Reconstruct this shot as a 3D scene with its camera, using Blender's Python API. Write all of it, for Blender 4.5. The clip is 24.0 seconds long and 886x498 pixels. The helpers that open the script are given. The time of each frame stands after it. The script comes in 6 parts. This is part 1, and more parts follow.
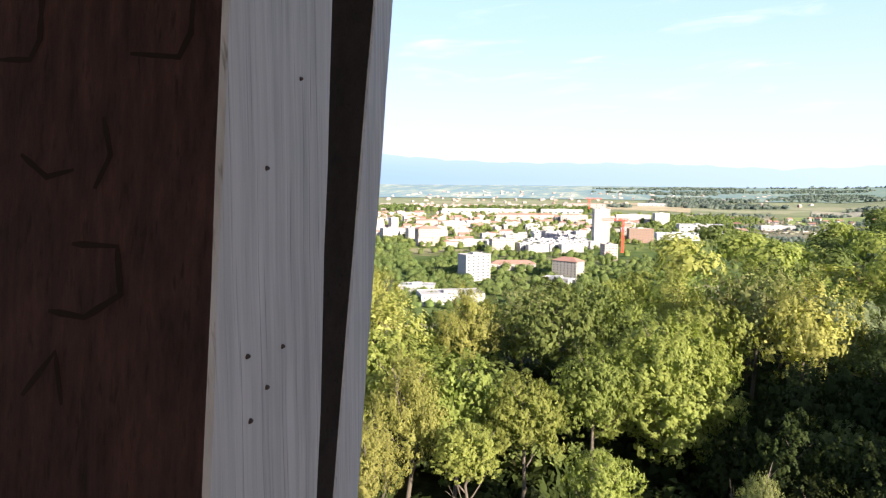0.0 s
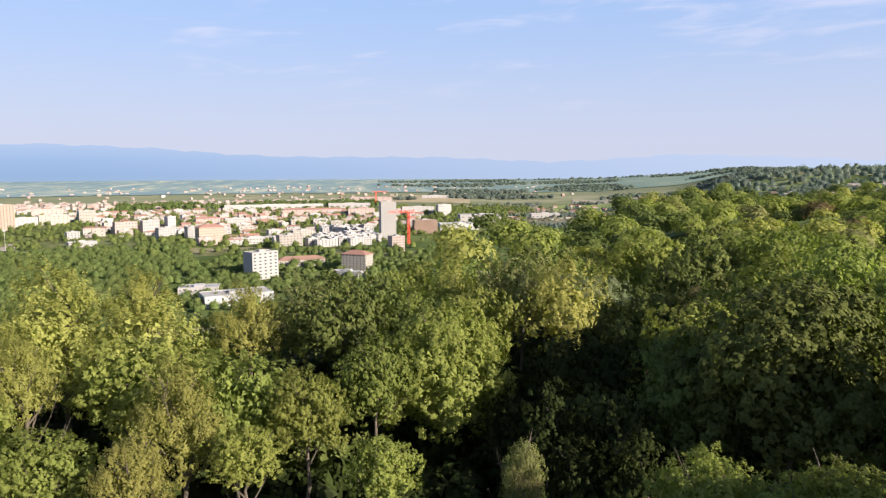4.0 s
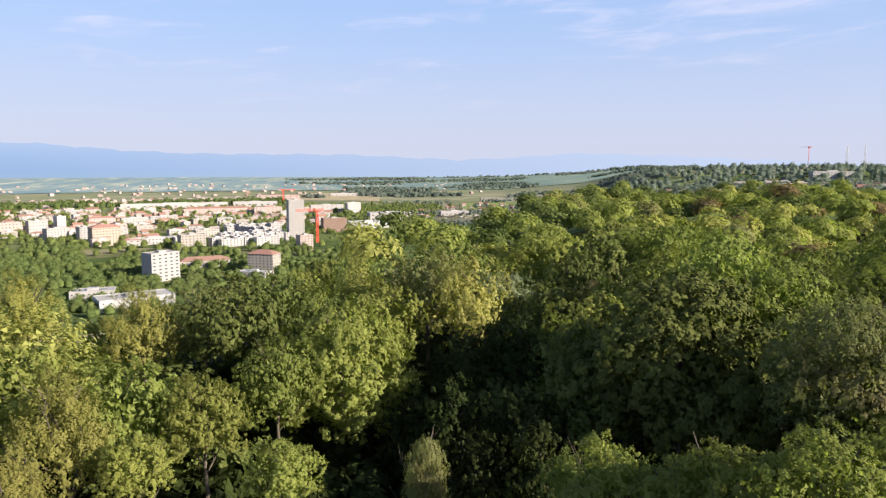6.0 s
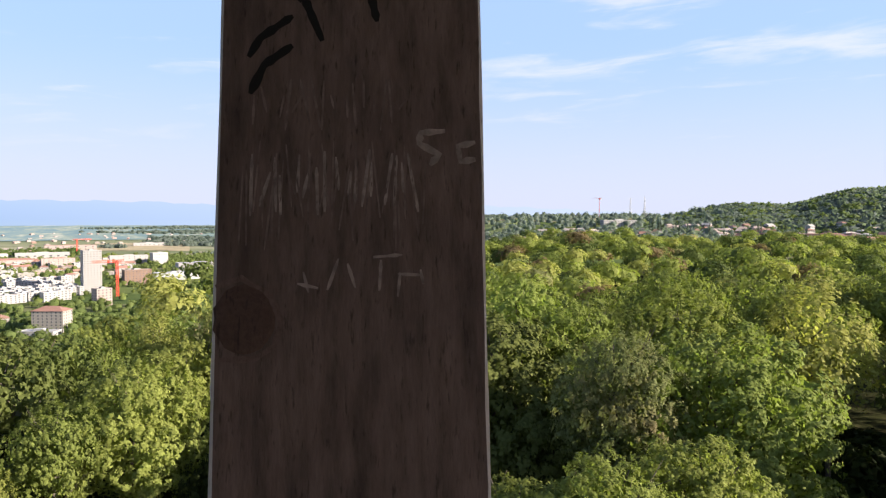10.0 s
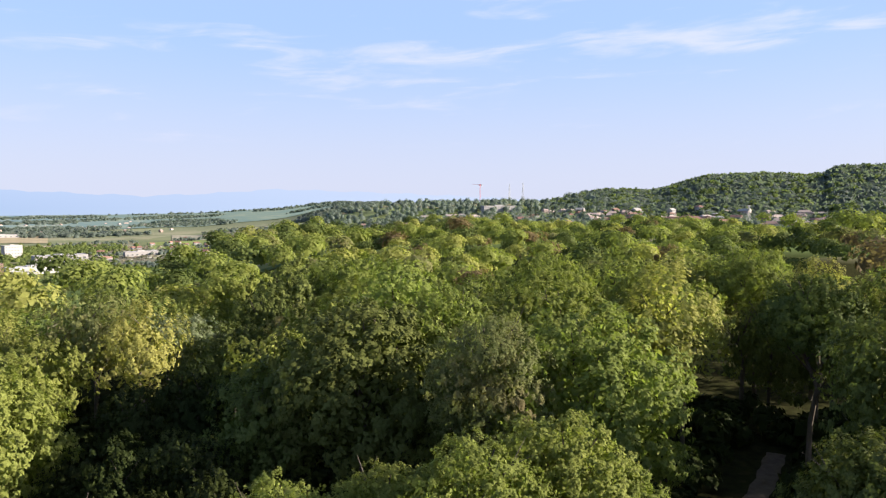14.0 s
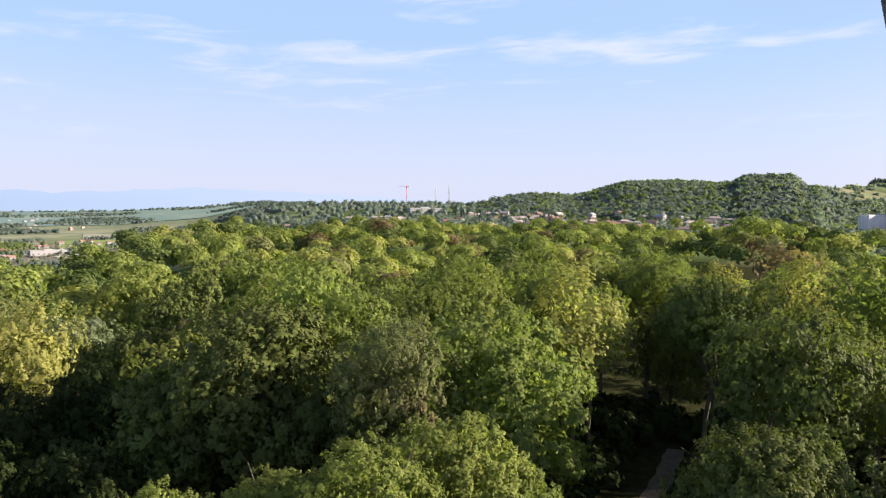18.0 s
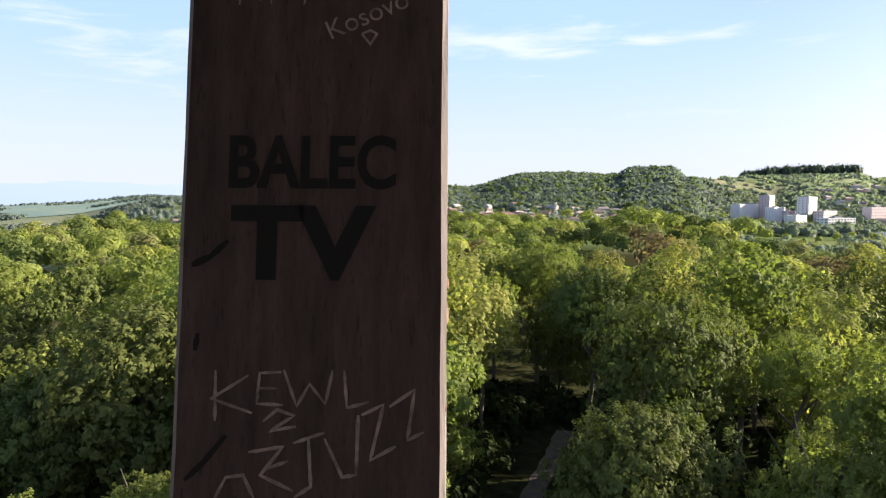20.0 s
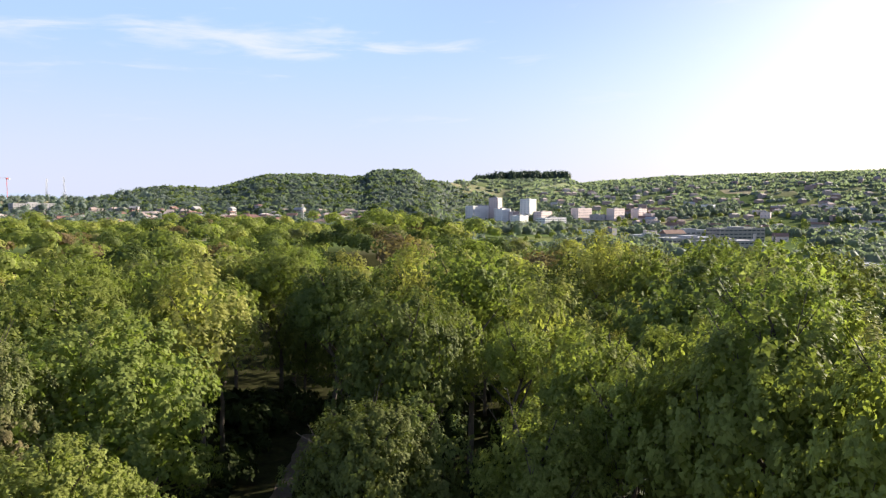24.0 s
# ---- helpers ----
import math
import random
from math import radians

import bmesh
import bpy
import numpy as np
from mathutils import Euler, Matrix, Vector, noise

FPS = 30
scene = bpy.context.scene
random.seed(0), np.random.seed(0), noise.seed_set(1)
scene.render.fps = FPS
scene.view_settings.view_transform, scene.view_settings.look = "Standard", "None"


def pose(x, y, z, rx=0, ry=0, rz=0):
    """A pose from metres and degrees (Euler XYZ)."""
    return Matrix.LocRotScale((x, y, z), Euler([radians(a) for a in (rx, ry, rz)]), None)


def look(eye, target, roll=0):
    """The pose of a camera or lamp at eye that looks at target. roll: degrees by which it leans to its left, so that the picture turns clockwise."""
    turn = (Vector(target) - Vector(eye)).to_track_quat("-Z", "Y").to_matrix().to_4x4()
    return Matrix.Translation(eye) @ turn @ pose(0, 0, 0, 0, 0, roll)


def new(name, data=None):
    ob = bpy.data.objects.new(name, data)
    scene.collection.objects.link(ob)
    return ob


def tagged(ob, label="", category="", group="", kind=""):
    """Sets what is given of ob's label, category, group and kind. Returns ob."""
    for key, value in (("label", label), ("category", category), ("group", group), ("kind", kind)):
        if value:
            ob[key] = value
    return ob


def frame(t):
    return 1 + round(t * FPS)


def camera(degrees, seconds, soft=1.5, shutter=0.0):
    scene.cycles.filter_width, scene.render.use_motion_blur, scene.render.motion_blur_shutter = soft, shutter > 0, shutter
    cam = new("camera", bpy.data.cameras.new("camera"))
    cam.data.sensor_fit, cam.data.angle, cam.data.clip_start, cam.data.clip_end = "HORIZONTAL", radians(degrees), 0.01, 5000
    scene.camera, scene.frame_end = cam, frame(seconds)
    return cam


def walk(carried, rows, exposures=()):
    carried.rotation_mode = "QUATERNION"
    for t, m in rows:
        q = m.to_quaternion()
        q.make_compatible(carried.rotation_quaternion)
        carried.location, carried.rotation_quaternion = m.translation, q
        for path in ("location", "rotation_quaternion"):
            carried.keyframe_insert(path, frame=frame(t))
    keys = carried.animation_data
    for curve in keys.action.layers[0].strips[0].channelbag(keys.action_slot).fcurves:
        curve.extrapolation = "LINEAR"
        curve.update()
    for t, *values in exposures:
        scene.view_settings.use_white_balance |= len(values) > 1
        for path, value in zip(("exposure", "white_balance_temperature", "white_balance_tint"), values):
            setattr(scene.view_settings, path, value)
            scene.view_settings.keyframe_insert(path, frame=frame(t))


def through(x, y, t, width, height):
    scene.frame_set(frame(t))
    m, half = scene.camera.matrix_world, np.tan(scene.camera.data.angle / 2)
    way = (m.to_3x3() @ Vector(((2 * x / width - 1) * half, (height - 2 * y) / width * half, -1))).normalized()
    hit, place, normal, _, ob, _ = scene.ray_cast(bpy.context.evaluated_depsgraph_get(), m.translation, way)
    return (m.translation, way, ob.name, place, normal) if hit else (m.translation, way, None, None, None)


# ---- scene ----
# The eye stands on the top deck of a timber lookout tower, 30 m above the ground at its foot.
# x, y: metres; azimuths are degrees to the right of +y.
cam = camera(65.62, 24.0, soft=1.25)

# seconds, x, y, z, heading, pitch, roll
ROWS = (
    (0.0, -0.857, -0.076, 30.021, -16.16, -6.20, 0.43),
    (0.5, -0.774, -0.037, 30.018, -13.28, -5.87, 0.75),
    (1.0, -0.666, 0.005, 30.017, -9.62, -5.51, 0.19),
    (1.5, -0.480, 0.008, 30.028, -6.44, -5.41, -0.01),
    (2.0, -0.278, 0.002, 30.025, -5.85, -5.11, -0.03),
    (2.5, -0.123, -0.003, 29.991, -2.96, -5.32, 0.49),
    (3.0, 0.000, 0.000, 30.004, 0.01, -5.80, 0.24),
    (3.5, 0.150, -0.000, 29.990, 0.76, -6.65, 0.03),
    (5.5, 0.875, -0.046, 30.001, 6.59, -6.56, -0.20),
    (6.0, 1.045, -0.063, 30.016, 8.84, -6.83, 0.06),
    (6.5, 1.208, -0.086, 30.006, 9.12, -6.74, 0.15),
    (7.0, 1.360, -0.115, 30.016, 9.86, -5.53, 0.38),
    (7.5, 1.488, -0.165, 30.012, 12.54, -5.16, 0.13),
    (8.0, 1.638, -0.239, 30.026, 13.12, -4.72, -0.12),
    (8.5, 1.797, -0.267, 30.061, 14.66, -4.01, 0.28),
    (9.0, 1.937, -0.297, 30.035, 20.13, -3.15, 0.21),
    (9.5, 2.054, -0.410, 29.999, 23.28, -2.95, 0.25),
    (11.5, 2.489, -0.791, 29.982, 24.52, -2.11, 0.12),
    (12.0, 2.588, -0.815, 30.021, 27.08, -1.81, 0.69),
    (12.5, 2.680, -0.807, 30.011, 29.50, -2.33, 0.64),
    (13.0, 2.781, -0.771, 30.017, 31.79, -3.57, -0.03),
    (13.5, 2.912, -0.792, 29.999, 31.40, -3.92, -0.34),
    (14.0, 3.050, -0.843, 29.981, 33.47, -3.89, -0.19),
    (14.5, 3.227, -0.922, 30.000, 35.79, -4.03, -0.56),
    (15.0, 3.426, -1.037, 30.002, 36.30, -4.93, -0.16),
    (15.5, 3.602, -1.160, 29.993, 38.86, -5.31, -0.36),
    (16.0, 3.763, -1.268, 29.988, 39.29, -4.07, -0.29),
    (16.5, 3.920, -1.362, 29.990, 38.28, -3.72, 0.30),
    (17.0, 4.076, -1.460, 29.998, 38.63, -3.94, 0.09),
    (17.5, 4.219, -1.588, 30.015, 39.22, -3.83, 0.44),
    (19.5, 4.829, -2.328, 30.006, 43.22, -3.81, 0.32),
    (20.0, 4.963, -2.422, 29.975, 47.99, -4.26, 0.29),
    (20.5, 5.140, -2.473, 29.971, 51.31, -4.75, 0.38),
    (21.0, 5.256, -2.484, 29.945, 53.67, -4.93, 0.63),
    (21.5, 5.398, -2.507, 29.951, 55.40, -4.91, -0.09),
    (22.0, 5.472, -2.663, 29.968, 56.31, -4.65, -0.21),
    (22.5, 5.509, -2.807, 29.969, 58.47, -4.49, -0.07),
    (23.0, 5.563, -2.955, 29.977, 63.31, -4.60, -0.21),
    (23.5, 5.612, -3.048, 29.984, 67.16, -4.37, -0.03),
    (24.0, 5.660, -3.097, 29.989, 68.76, -3.98, 0.29),
)


def aimed(x, y, z, heading, pitch, roll):
    h, p = radians(heading), radians(pitch)
    way = (math.sin(h) * math.cos(p), math.cos(h) * math.cos(p), math.sin(p))
    return look((x, y, z), (x + way[0], y + way[1], z + way[2]), roll)


walk(cam, [(row[0], aimed(*row[1:])) for row in ROWS],
     ((0.0, 1.86), (1.0, 1.49), (2.5, 1.18), (7.0, 1.26), (9.5, 1.43), (11.5, 1.49), (14.0, 1.35), (16.0, 1.49), (17.0, 1.39), (19.5, 1.52), (20.7, 1.82), (21.4, 1.72), (22.2, 1.52), (23.0, 1.56), (24.0, 1.46)))

# ---- world, sun ----
SUN_AZ, SUN_EL = 126.0, 22.0
world = bpy.data.worlds.new("sky")
scene.world = world
world.use_nodes = True
wn, wl = world.node_tree.nodes, world.node_tree.links
wn.clear()
w_out = wn.new("ShaderNodeOutputWorld")
w_bg = wn.new("ShaderNodeBackground")
w_sky = wn.new("ShaderNodeTexSky")
w_sky.sky_type, w_sky.sun_disc = "NISHITA", False
w_sky.sun_elevation, w_sky.sun_rotation = radians(SUN_EL), radians(SUN_AZ)
w_sky.altitude, w_sky.air_density, w_sky.dust_density, w_sky.ozone_density = 700, 1.0, 1.2, 1.6
w_bg.inputs["Strength"].default_value = 0.064


def w_math(op, a, b=None, c=None):
    k = wn.new("ShaderNodeMath")
    k.operation = op
    for slot, v in zip(k.inputs, (a, b, c)):
        if isinstance(v, (int, float)):
            slot.default_value = v
        elif v is not None:
            wl.new(v, slot)
    return k.outputs[0]


def w_window(v, a, b, c, d):
    """1 between b and c, falling off to 0 at a and d."""
    out = []
    for lo, hi in ((a, b), (d, c)):
        k = wn.new("ShaderNodeMapRange")
        k.interpolation_type = "SMOOTHSTEP"
        k.inputs["From Min"].default_value, k.inputs["From Max"].default_value = lo, hi
        wl.new(v, k.inputs["Value"])
        out.append(k.outputs["Result"])
    return w_math("MULTIPLY", *out)


# thin cirrus in drawn-out wisps: azimuth and elevation spans in degrees, and how dense
w_co = wn.new("ShaderNodeTexCoord")
w_sep = wn.new("ShaderNodeSeparateXYZ")
wl.new(w_co.outputs["Generated"], w_sep.inputs["Vector"])
w_az = w_math("ARCTAN2", w_sep.outputs["X"], w_sep.outputs["Y"])
w_el = w_math("ARCSINE", w_sep.outputs["Z"])


def w_wisp(across, up, slope, detail, rough, bend):
    vec = wn.new("ShaderNodeCombineXYZ")
    wl.new(w_math("MULTIPLY", w_az, across), vec.inputs["X"])
    wl.new(w_math("MULTIPLY", w_math("SUBTRACT", w_el, w_math("MULTIPLY", w_az, slope)), up), vec.inputs["Y"])
    k = wn.new("ShaderNodeTexNoise")
    k.inputs["Scale"].default_value, k.inputs["Detail"].default_value = 1.0, detail
    k.inputs["Roughness"].default_value, k.inputs["Distortion"].default_value = rough, bend
    wl.new(vec.outputs["Vector"], k.inputs["Vector"])
    return k.outputs["Fac"]


w_dense = w_math("ADD", w_math("MULTIPLY", w_wisp(6.0, 42.0, 0.05, 8, 0.55, 0.7), 0.8), w_math("MULTIPLY", w_wisp(17.0, 60.0, 0.10, 5, 0.5, 0.5), 0.2))
for a0, a1, e0, e1, more in ((31, 68, 10.8, 13.2, 0.16), (44, 62, 12.4, 14.0, 0.12), (4, 22, 10.8, 14.0, 0.11), (14, 44, 7.5, 10.5, 0.08), (-20, -9, 7.5, 11.5, 0.13),
                             (-33, -25, 11.5, 14.0, 0.14), (34, 46, 14.5, 18.5, 0.16), (-8, 12, 4.5, 9.0, 0.09), (18, 34, 9.5, 12.5, 0.10)):
    ra, re = radians(a1 - a0) * 0.3, radians(e1 - e0) * 0.3
    a0, a1, e0, e1 = radians(a0), radians(a1), radians(e0), radians(e1)
    spot = w_math("MULTIPLY", w_window(w_az, a0 - ra, a0 + ra, a1 - ra, a1 + ra), w_window(w_el, e0 - re, e0 + re, e1 - re, e1 + re))
    w_dense = w_math("ADD", w_dense, w_math("MULTIPLY", spot, more))
w_veil = w_window(w_el, 0.03, 0.12, 0.5, 1.4)
w_ramp = wn.new("ShaderNodeMapRange")
w_ramp.interpolation_type = "SMOOTHSTEP"
w_ramp.inputs["From Min"].default_value, w_ramp.inputs["From Max"].default_value = 0.57, 0.86
w_ramp.inputs["To Max"].default_value = 0.50
wl.new(w_dense, w_ramp.inputs["Value"])
# thin high haze evens out the blue away from the sun
w_dot = wn.new("ShaderNodeVectorMath")
w_dot.operation = "DOT_PRODUCT"
wl.new(w_co.outputs["Generated"], w_dot.inputs[0])
w_dot.inputs[1].default_value = (math.sin(radians(SUN_AZ)) * math.cos(radians(SUN_EL)), math.cos(radians(SUN_AZ)) * math.cos(radians(SUN_EL)), math.sin(radians(SUN_EL)))
w_even = wn.new("ShaderNodeMapRange")
w_even.interpolation_type = "SMOOTHSTEP"
w_even.inputs["From Min"].default_value, w_even.inputs["From Max"].default_value = 0.95, 0.42
w_even.inputs["To Min"].default_value, w_even.inputs["To Max"].default_value = 0.0, 0.8
wl.new(w_dot.outputs["Value"], w_even.inputs["Value"])
w_tint = wn.new("ShaderNodeMix")
w_tint.data_type = "RGBA"
wl.new(w_math("MULTIPLY", w_even.outputs["Result"], w_window(w_el, -1.0, -0.5, 0.32, 0.75)), w_tint.inputs["Factor"])
w_tint.inputs["B"].default_value = (3.0, 4.32, 6.9, 1)
w_warm = wn.new("ShaderNodeMix")
w_warm.data_type, w_warm.blend_type = "RGBA", "MULTIPLY"
w_warm.inputs["Factor"].default_value = 1.0
w_warm.inputs["B"].default_value = (1.10, 0.96, 1.02, 1)
wl.new(w_sky.outputs["Color"], w_warm.inputs["A"])
wl.new(w_warm.outputs["Result"], w_tint.inputs["A"])
w_mix = wn.new("ShaderNodeMix")
w_mix.data_type = "RGBA"
wl.new(w_math("MULTIPLY", w_ramp.outputs["Result"], w_veil), w_mix.inputs["Factor"])
wl.new(w_tint.outputs["Result"], w_mix.inputs["A"])
w_mix.inputs["B"].default_value = (6.3, 6.0, 7.1, 1)
# pale lilac haze low in the sky
w_low = wn.new("ShaderNodeMapRange")
w_low.inputs["From Min"].default_value, w_low.inputs["From Max"].default_value = 0.25, 0.0
w_low.inputs["To Min"].default_value, w_low.inputs["To Max"].default_value = 0.0, 0.72
w_low.interpolation_type = "SMOOTHSTEP"
w_haze = wn.new("ShaderNodeMix")
w_haze.data_type = "RGBA"
w_haze.inputs["B"].default_value = (4.75, 4.75, 5.6, 1)
wl.new(w_sep.outputs["Z"], w_low.inputs["Value"])
wl.new(w_low.outputs["Result"], w_haze.inputs["Factor"])
wl.new(w_mix.outputs["Result"], w_haze.inputs["A"])
wl.new(w_haze.outputs["Result"], w_bg.inputs["Color"])
wl.new(w_bg.outputs["Background"], w_out.inputs["Surface"])

sun = new("sun", bpy.data.lights.new("sun", "SUN"))
sun.data.energy, sun.data.angle, sun.data.color = 5.0, radians(0.6), (1.0, 0.885, 0.73)
to_sun = Vector((math.sin(radians(SUN_AZ)) * math.cos(radians(SUN_EL)),
                 math.cos(radians(SUN_AZ)) * math.cos(radians(SUN_EL)), math.sin(radians(SUN_EL))))
sun.matrix_world = look(to_sun * 60, (0, 0, 0))


# ---- materials ----
def mat(name, rough=0.8, metal=0.0):
    m = bpy.data.materials.new(name)
    m.use_nodes = True
    b = m.node_tree.nodes["Principled BSDF"]
    b.inputs["Roughness"].default_value, b.inputs["Metallic"].default_value = rough, metal
    b.inputs["Specular IOR Level"].default_value = 0.3
    return m, m.node_tree.nodes, m.node_tree.links, b


def mapped(n, l, scale=(1, 1, 1), space="Object"):
    co, mp = n.new("ShaderNodeTexCoord"), n.new("ShaderNodeMapping")
    mp.inputs["Scale"].default_value = scale
    l.new(co.outputs[space], mp.inputs["Vector"])
    return mp.outputs["Vector"]


def noisy(n, l, vec, scale, detail=6, rough=0.6):
    t = n.new("ShaderNodeTexNoise")
    t.inputs["Scale"].default_value, t.inputs["Detail"].default_value, t.inputs["Roughness"].default_value = scale, detail, rough
    l.new(vec, t.inputs["Vector"])
    return t.outputs["Fac"]


def ramp(n, l, fac, stops):
    r = n.new("ShaderNodeValToRGB")
    e = r.color_ramp.elements
    while len(e) < len(stops):
        e.new(0.5)
    for k, (p, c) in zip(e, stops):
        k.position, k.color = p, (*c, 1)
    l.new(fac, r.inputs["Fac"])
    return r.outputs["Color"]


def blend(n, l, a, b, fac, kind="MIX"):
    m = n.new("ShaderNodeMix")
    m.data_type, m.blend_type = "RGBA", kind
    for key, v in (("A", a), ("B", b), ("Factor", fac)):
        if isinstance(v, (int, float)):
            m.inputs[key].default_value = v
        elif isinstance(v, tuple):
            m.inputs[key].default_value = (*v, 1)
        else:
            l.new(v, m.inputs[key])
    return m.outputs["Result"]


def bumped(n, l, b, height, strength=0.3, distance=0.01):
    k = n.new("ShaderNodeBump")
    k.inputs["Strength"].default_value, k.inputs["Distance"].default_value = strength, distance
    l.new(height, k.inputs["Height"])
    l.new(k.outputs["Normal"], b.inputs["Normal"])


def plain(name, colour, rough=0.8, metal=0.0, vary=0.12, scale=0.6):
    """Paint, plaster, metal: one colour with stains at two scales and a shift from object to object."""
    m, n, l, b = mat(name, rough, metal)
    v = mapped(n, l)
    f = noisy(n, l, v, scale, 8)
    g = noisy(n, l, v, scale * 9, 4)
    lo, hi = tuple(c * (1 - vary) for c in colour), tuple(min(1, c * (1 + vary)) for c in colour)
    c = ramp(n, l, f, [(0.3, lo), (0.7, hi)])
    c = blend(n, l, c, tuple(k * 0.8 for k in colour), ramp(n, l, g, [(0.55, (0, 0, 0)), (0.8, (0.5, 0.5, 0.5))]))
    info = n.new("ShaderNodeObjectInfo")
    hs = n.new("ShaderNodeHueSaturation")
    mr = n.new("ShaderNodeMapRange")
    mr.inputs["To Min"].default_value, mr.inputs["To Max"].default_value = 0.88, 1.1
    l.new(info.outputs["Random"], mr.inputs["Value"])
    l.new(mr.outputs["Result"], hs.inputs["Value"])
    l.new(c, hs.inputs["Color"])
    l.new(hs.outputs["Color"], b.inputs["Base Color"])
    return m


def leaves(name, dark, light, through=0.48, odd=None):
    """Leaves: each one a little different, each tree a little different, and letting light through."""
    m, n, l, b = mat(name, 0.6)
    geo, info = n.new("ShaderNodeNewGeometry"), n.new("ShaderNodeObjectInfo")
    v = mapped(n, l)
    big = noisy(n, l, v, 1.6, 3)
    mid = tuple((a + k) / 2 for a, k in zip(dark, light))
    c = ramp(n, l, geo.outputs["Random Per Island"], [(0.0, tuple(k * 0.78 for k in mid)), (1.0, tuple(k * 1.22 for k in mid))])
    c = blend(n, l, c, odd or tuple(k * 1.25 for k in mid), ramp(n, l, big, [(0.5, (0, 0, 0)), (0.72, (0.75, 0.75, 0.75))]))
    hs = n.new("ShaderNodeHueSaturation")
    for key, lo, hi in (("Hue", 0.487, 0.510), ("Value", 0.82, 1.15)):
        mr = n.new("ShaderNodeMapRange")
        mr.inputs["To Min"].default_value, mr.inputs["To Max"].default_value = lo, hi
        if key == "Hue":
            l.new(info.outputs["Random"], mr.inputs["Value"])
        else:
            fr = n.new("ShaderNodeMath")
            fr.operation = "MULTIPLY"
            fr.inputs[1].default_value = 7.31
            f2 = n.new("ShaderNodeMath")
            f2.operation = "FRACT"
            l.new(info.outputs["Random"], fr.inputs[0])
            l.new(fr.outputs[0], f2.inputs[0])
            l.new(f2.outputs[0], mr.inputs["Value"])
        l.new(mr.outputs["Result"], hs.inputs[key])
    l.new(c, hs.inputs["Color"])
    l.new(hs.outputs["Color"], b.inputs["Base Color"])
    b.inputs["Specular IOR Level"].default_value = 0.06
    tr = n.new("ShaderNodeBsdfTranslucent")
    warm = blend(n, l, hs.outputs["Color"], (1.04, 1.16, 0.62), 1.0, "MULTIPLY")
    l.new(warm, tr.inputs["Color"])
    mx = n.new("ShaderNodeMixShader")
    mx.inputs["Fac"].default_value = through
    l.new(b.outputs["BSDF"], mx.inputs[1])
    l.new(tr.outputs["BSDF"], mx.inputs[2])
    l.new(mx.outputs["Shader"], n["Material Output"].inputs["Surface"])
    return m


def timber(name, dark, light, crack, rough=0.85, along=(14, 14, 0.7), stain=0.0, flecks=None):
    """Sawn timber with its grain along z, cracks and stains."""
    m, n, l, b = mat(name, rough)
    v = mapped(n, l, along)
    g = noisy(n, l, v, 4.0, 9, 0.7)
    fine = noisy(n, l, mapped(n, l, (90, 90, 1.6)), 3.0, 4, 0.6)
    blot = noisy(n, l, mapped(n, l, (3, 3, 1.2)), 1.5, 5)
    c = ramp(n, l, g, [(0.3, dark), (0.68, light)])
    c = blend(n, l, c, crack, ramp(n, l, fine, [(0.30, (0.7, 0.7, 0.7)), (0.42, (0, 0, 0))]))
    c = blend(n, l, c, tuple(k * 0.6 for k in dark), ramp(n, l, blot, [(0.5, (0, 0, 0)), (0.75, (stain, stain, stain))]))
    if flecks:
        fl = noisy(n, l, mapped(n, l, (60, 60, 13)), 6.0, 2)
        c = blend(n, l, c, flecks, ramp(n, l, fl, [(0.58, (0, 0, 0)), (0.64, (0.8, 0.8, 0.8))]))
    l.new(c, b.inputs["Base Color"])
    bumped(n, l, b, blend(n, l, g, fine, 0.5), 0.5, 0.004)
    return m


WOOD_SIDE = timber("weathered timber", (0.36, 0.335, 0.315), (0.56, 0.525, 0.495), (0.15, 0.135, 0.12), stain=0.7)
# sides of post 2: pinkish, and darker than WOOD_SIDE because the sun strikes them
WOOD_SUNLIT = timber("pinkish timber toned down for sun", (0.150, 0.126, 0.122), (0.212, 0.182, 0.178), (0.100, 0.078, 0.072), stain=0.6)
# inner faces: brown wood, its colour deepened by the shade they stand in
WOOD_INNER = timber("brown stained timber, shade deepened", (0.013, 0.006, 0.005), (0.078, 0.034, 0.026), (0.006, 0.004, 0.003), 0.7, along=(26, 26, 0.55), stain=0.7)
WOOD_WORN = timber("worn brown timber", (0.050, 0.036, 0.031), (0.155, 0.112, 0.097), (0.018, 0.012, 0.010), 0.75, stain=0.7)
WOOD_GREY = timber("dark handled timber, shade deepened", (0.024, 0.016, 0.014), (0.074, 0.049, 0.043), (0.010, 0.008, 0.007), 0.7, stain=0.7)
# inner faces of the braces: near black, their shadow put into the colour
WOOD_FLECKED = timber("flecked dark timber, shade in colour", (0.014, 0.011, 0.010), (0.030, 0.022, 0.018), (0.006, 0.005, 0.005), 0.75, flecks=(0.34, 0.28, 0.25))
WOOD_DARK = timber("dark timber, shade in colour", (0.018, 0.013, 0.012), (0.040, 0.030, 0.026), (0.008, 0.006, 0.006), 0.75, stain=0.5)
DECK = timber("deck boards", (0.16, 0.13, 0.10), (0.28, 0.23, 0.18), (0.05, 0.04, 0.035), along=(0.7, 14, 14))
BARK = timber("bark", (0.06, 0.048, 0.036), (0.15, 0.125, 0.10), (0.02, 0.016, 0.013), 0.95, along=(5, 5, 1.2))
INK = plain("black marker", (0.006, 0.006, 0.0065), 0.8)
CHALK = plain("scratched pale wood", (0.21, 0.175, 0.16), 0.95, vary=0.6, scale=60)
PAPER = plain("white sticker paper", (0.8, 0.8, 0.78), 0.6)
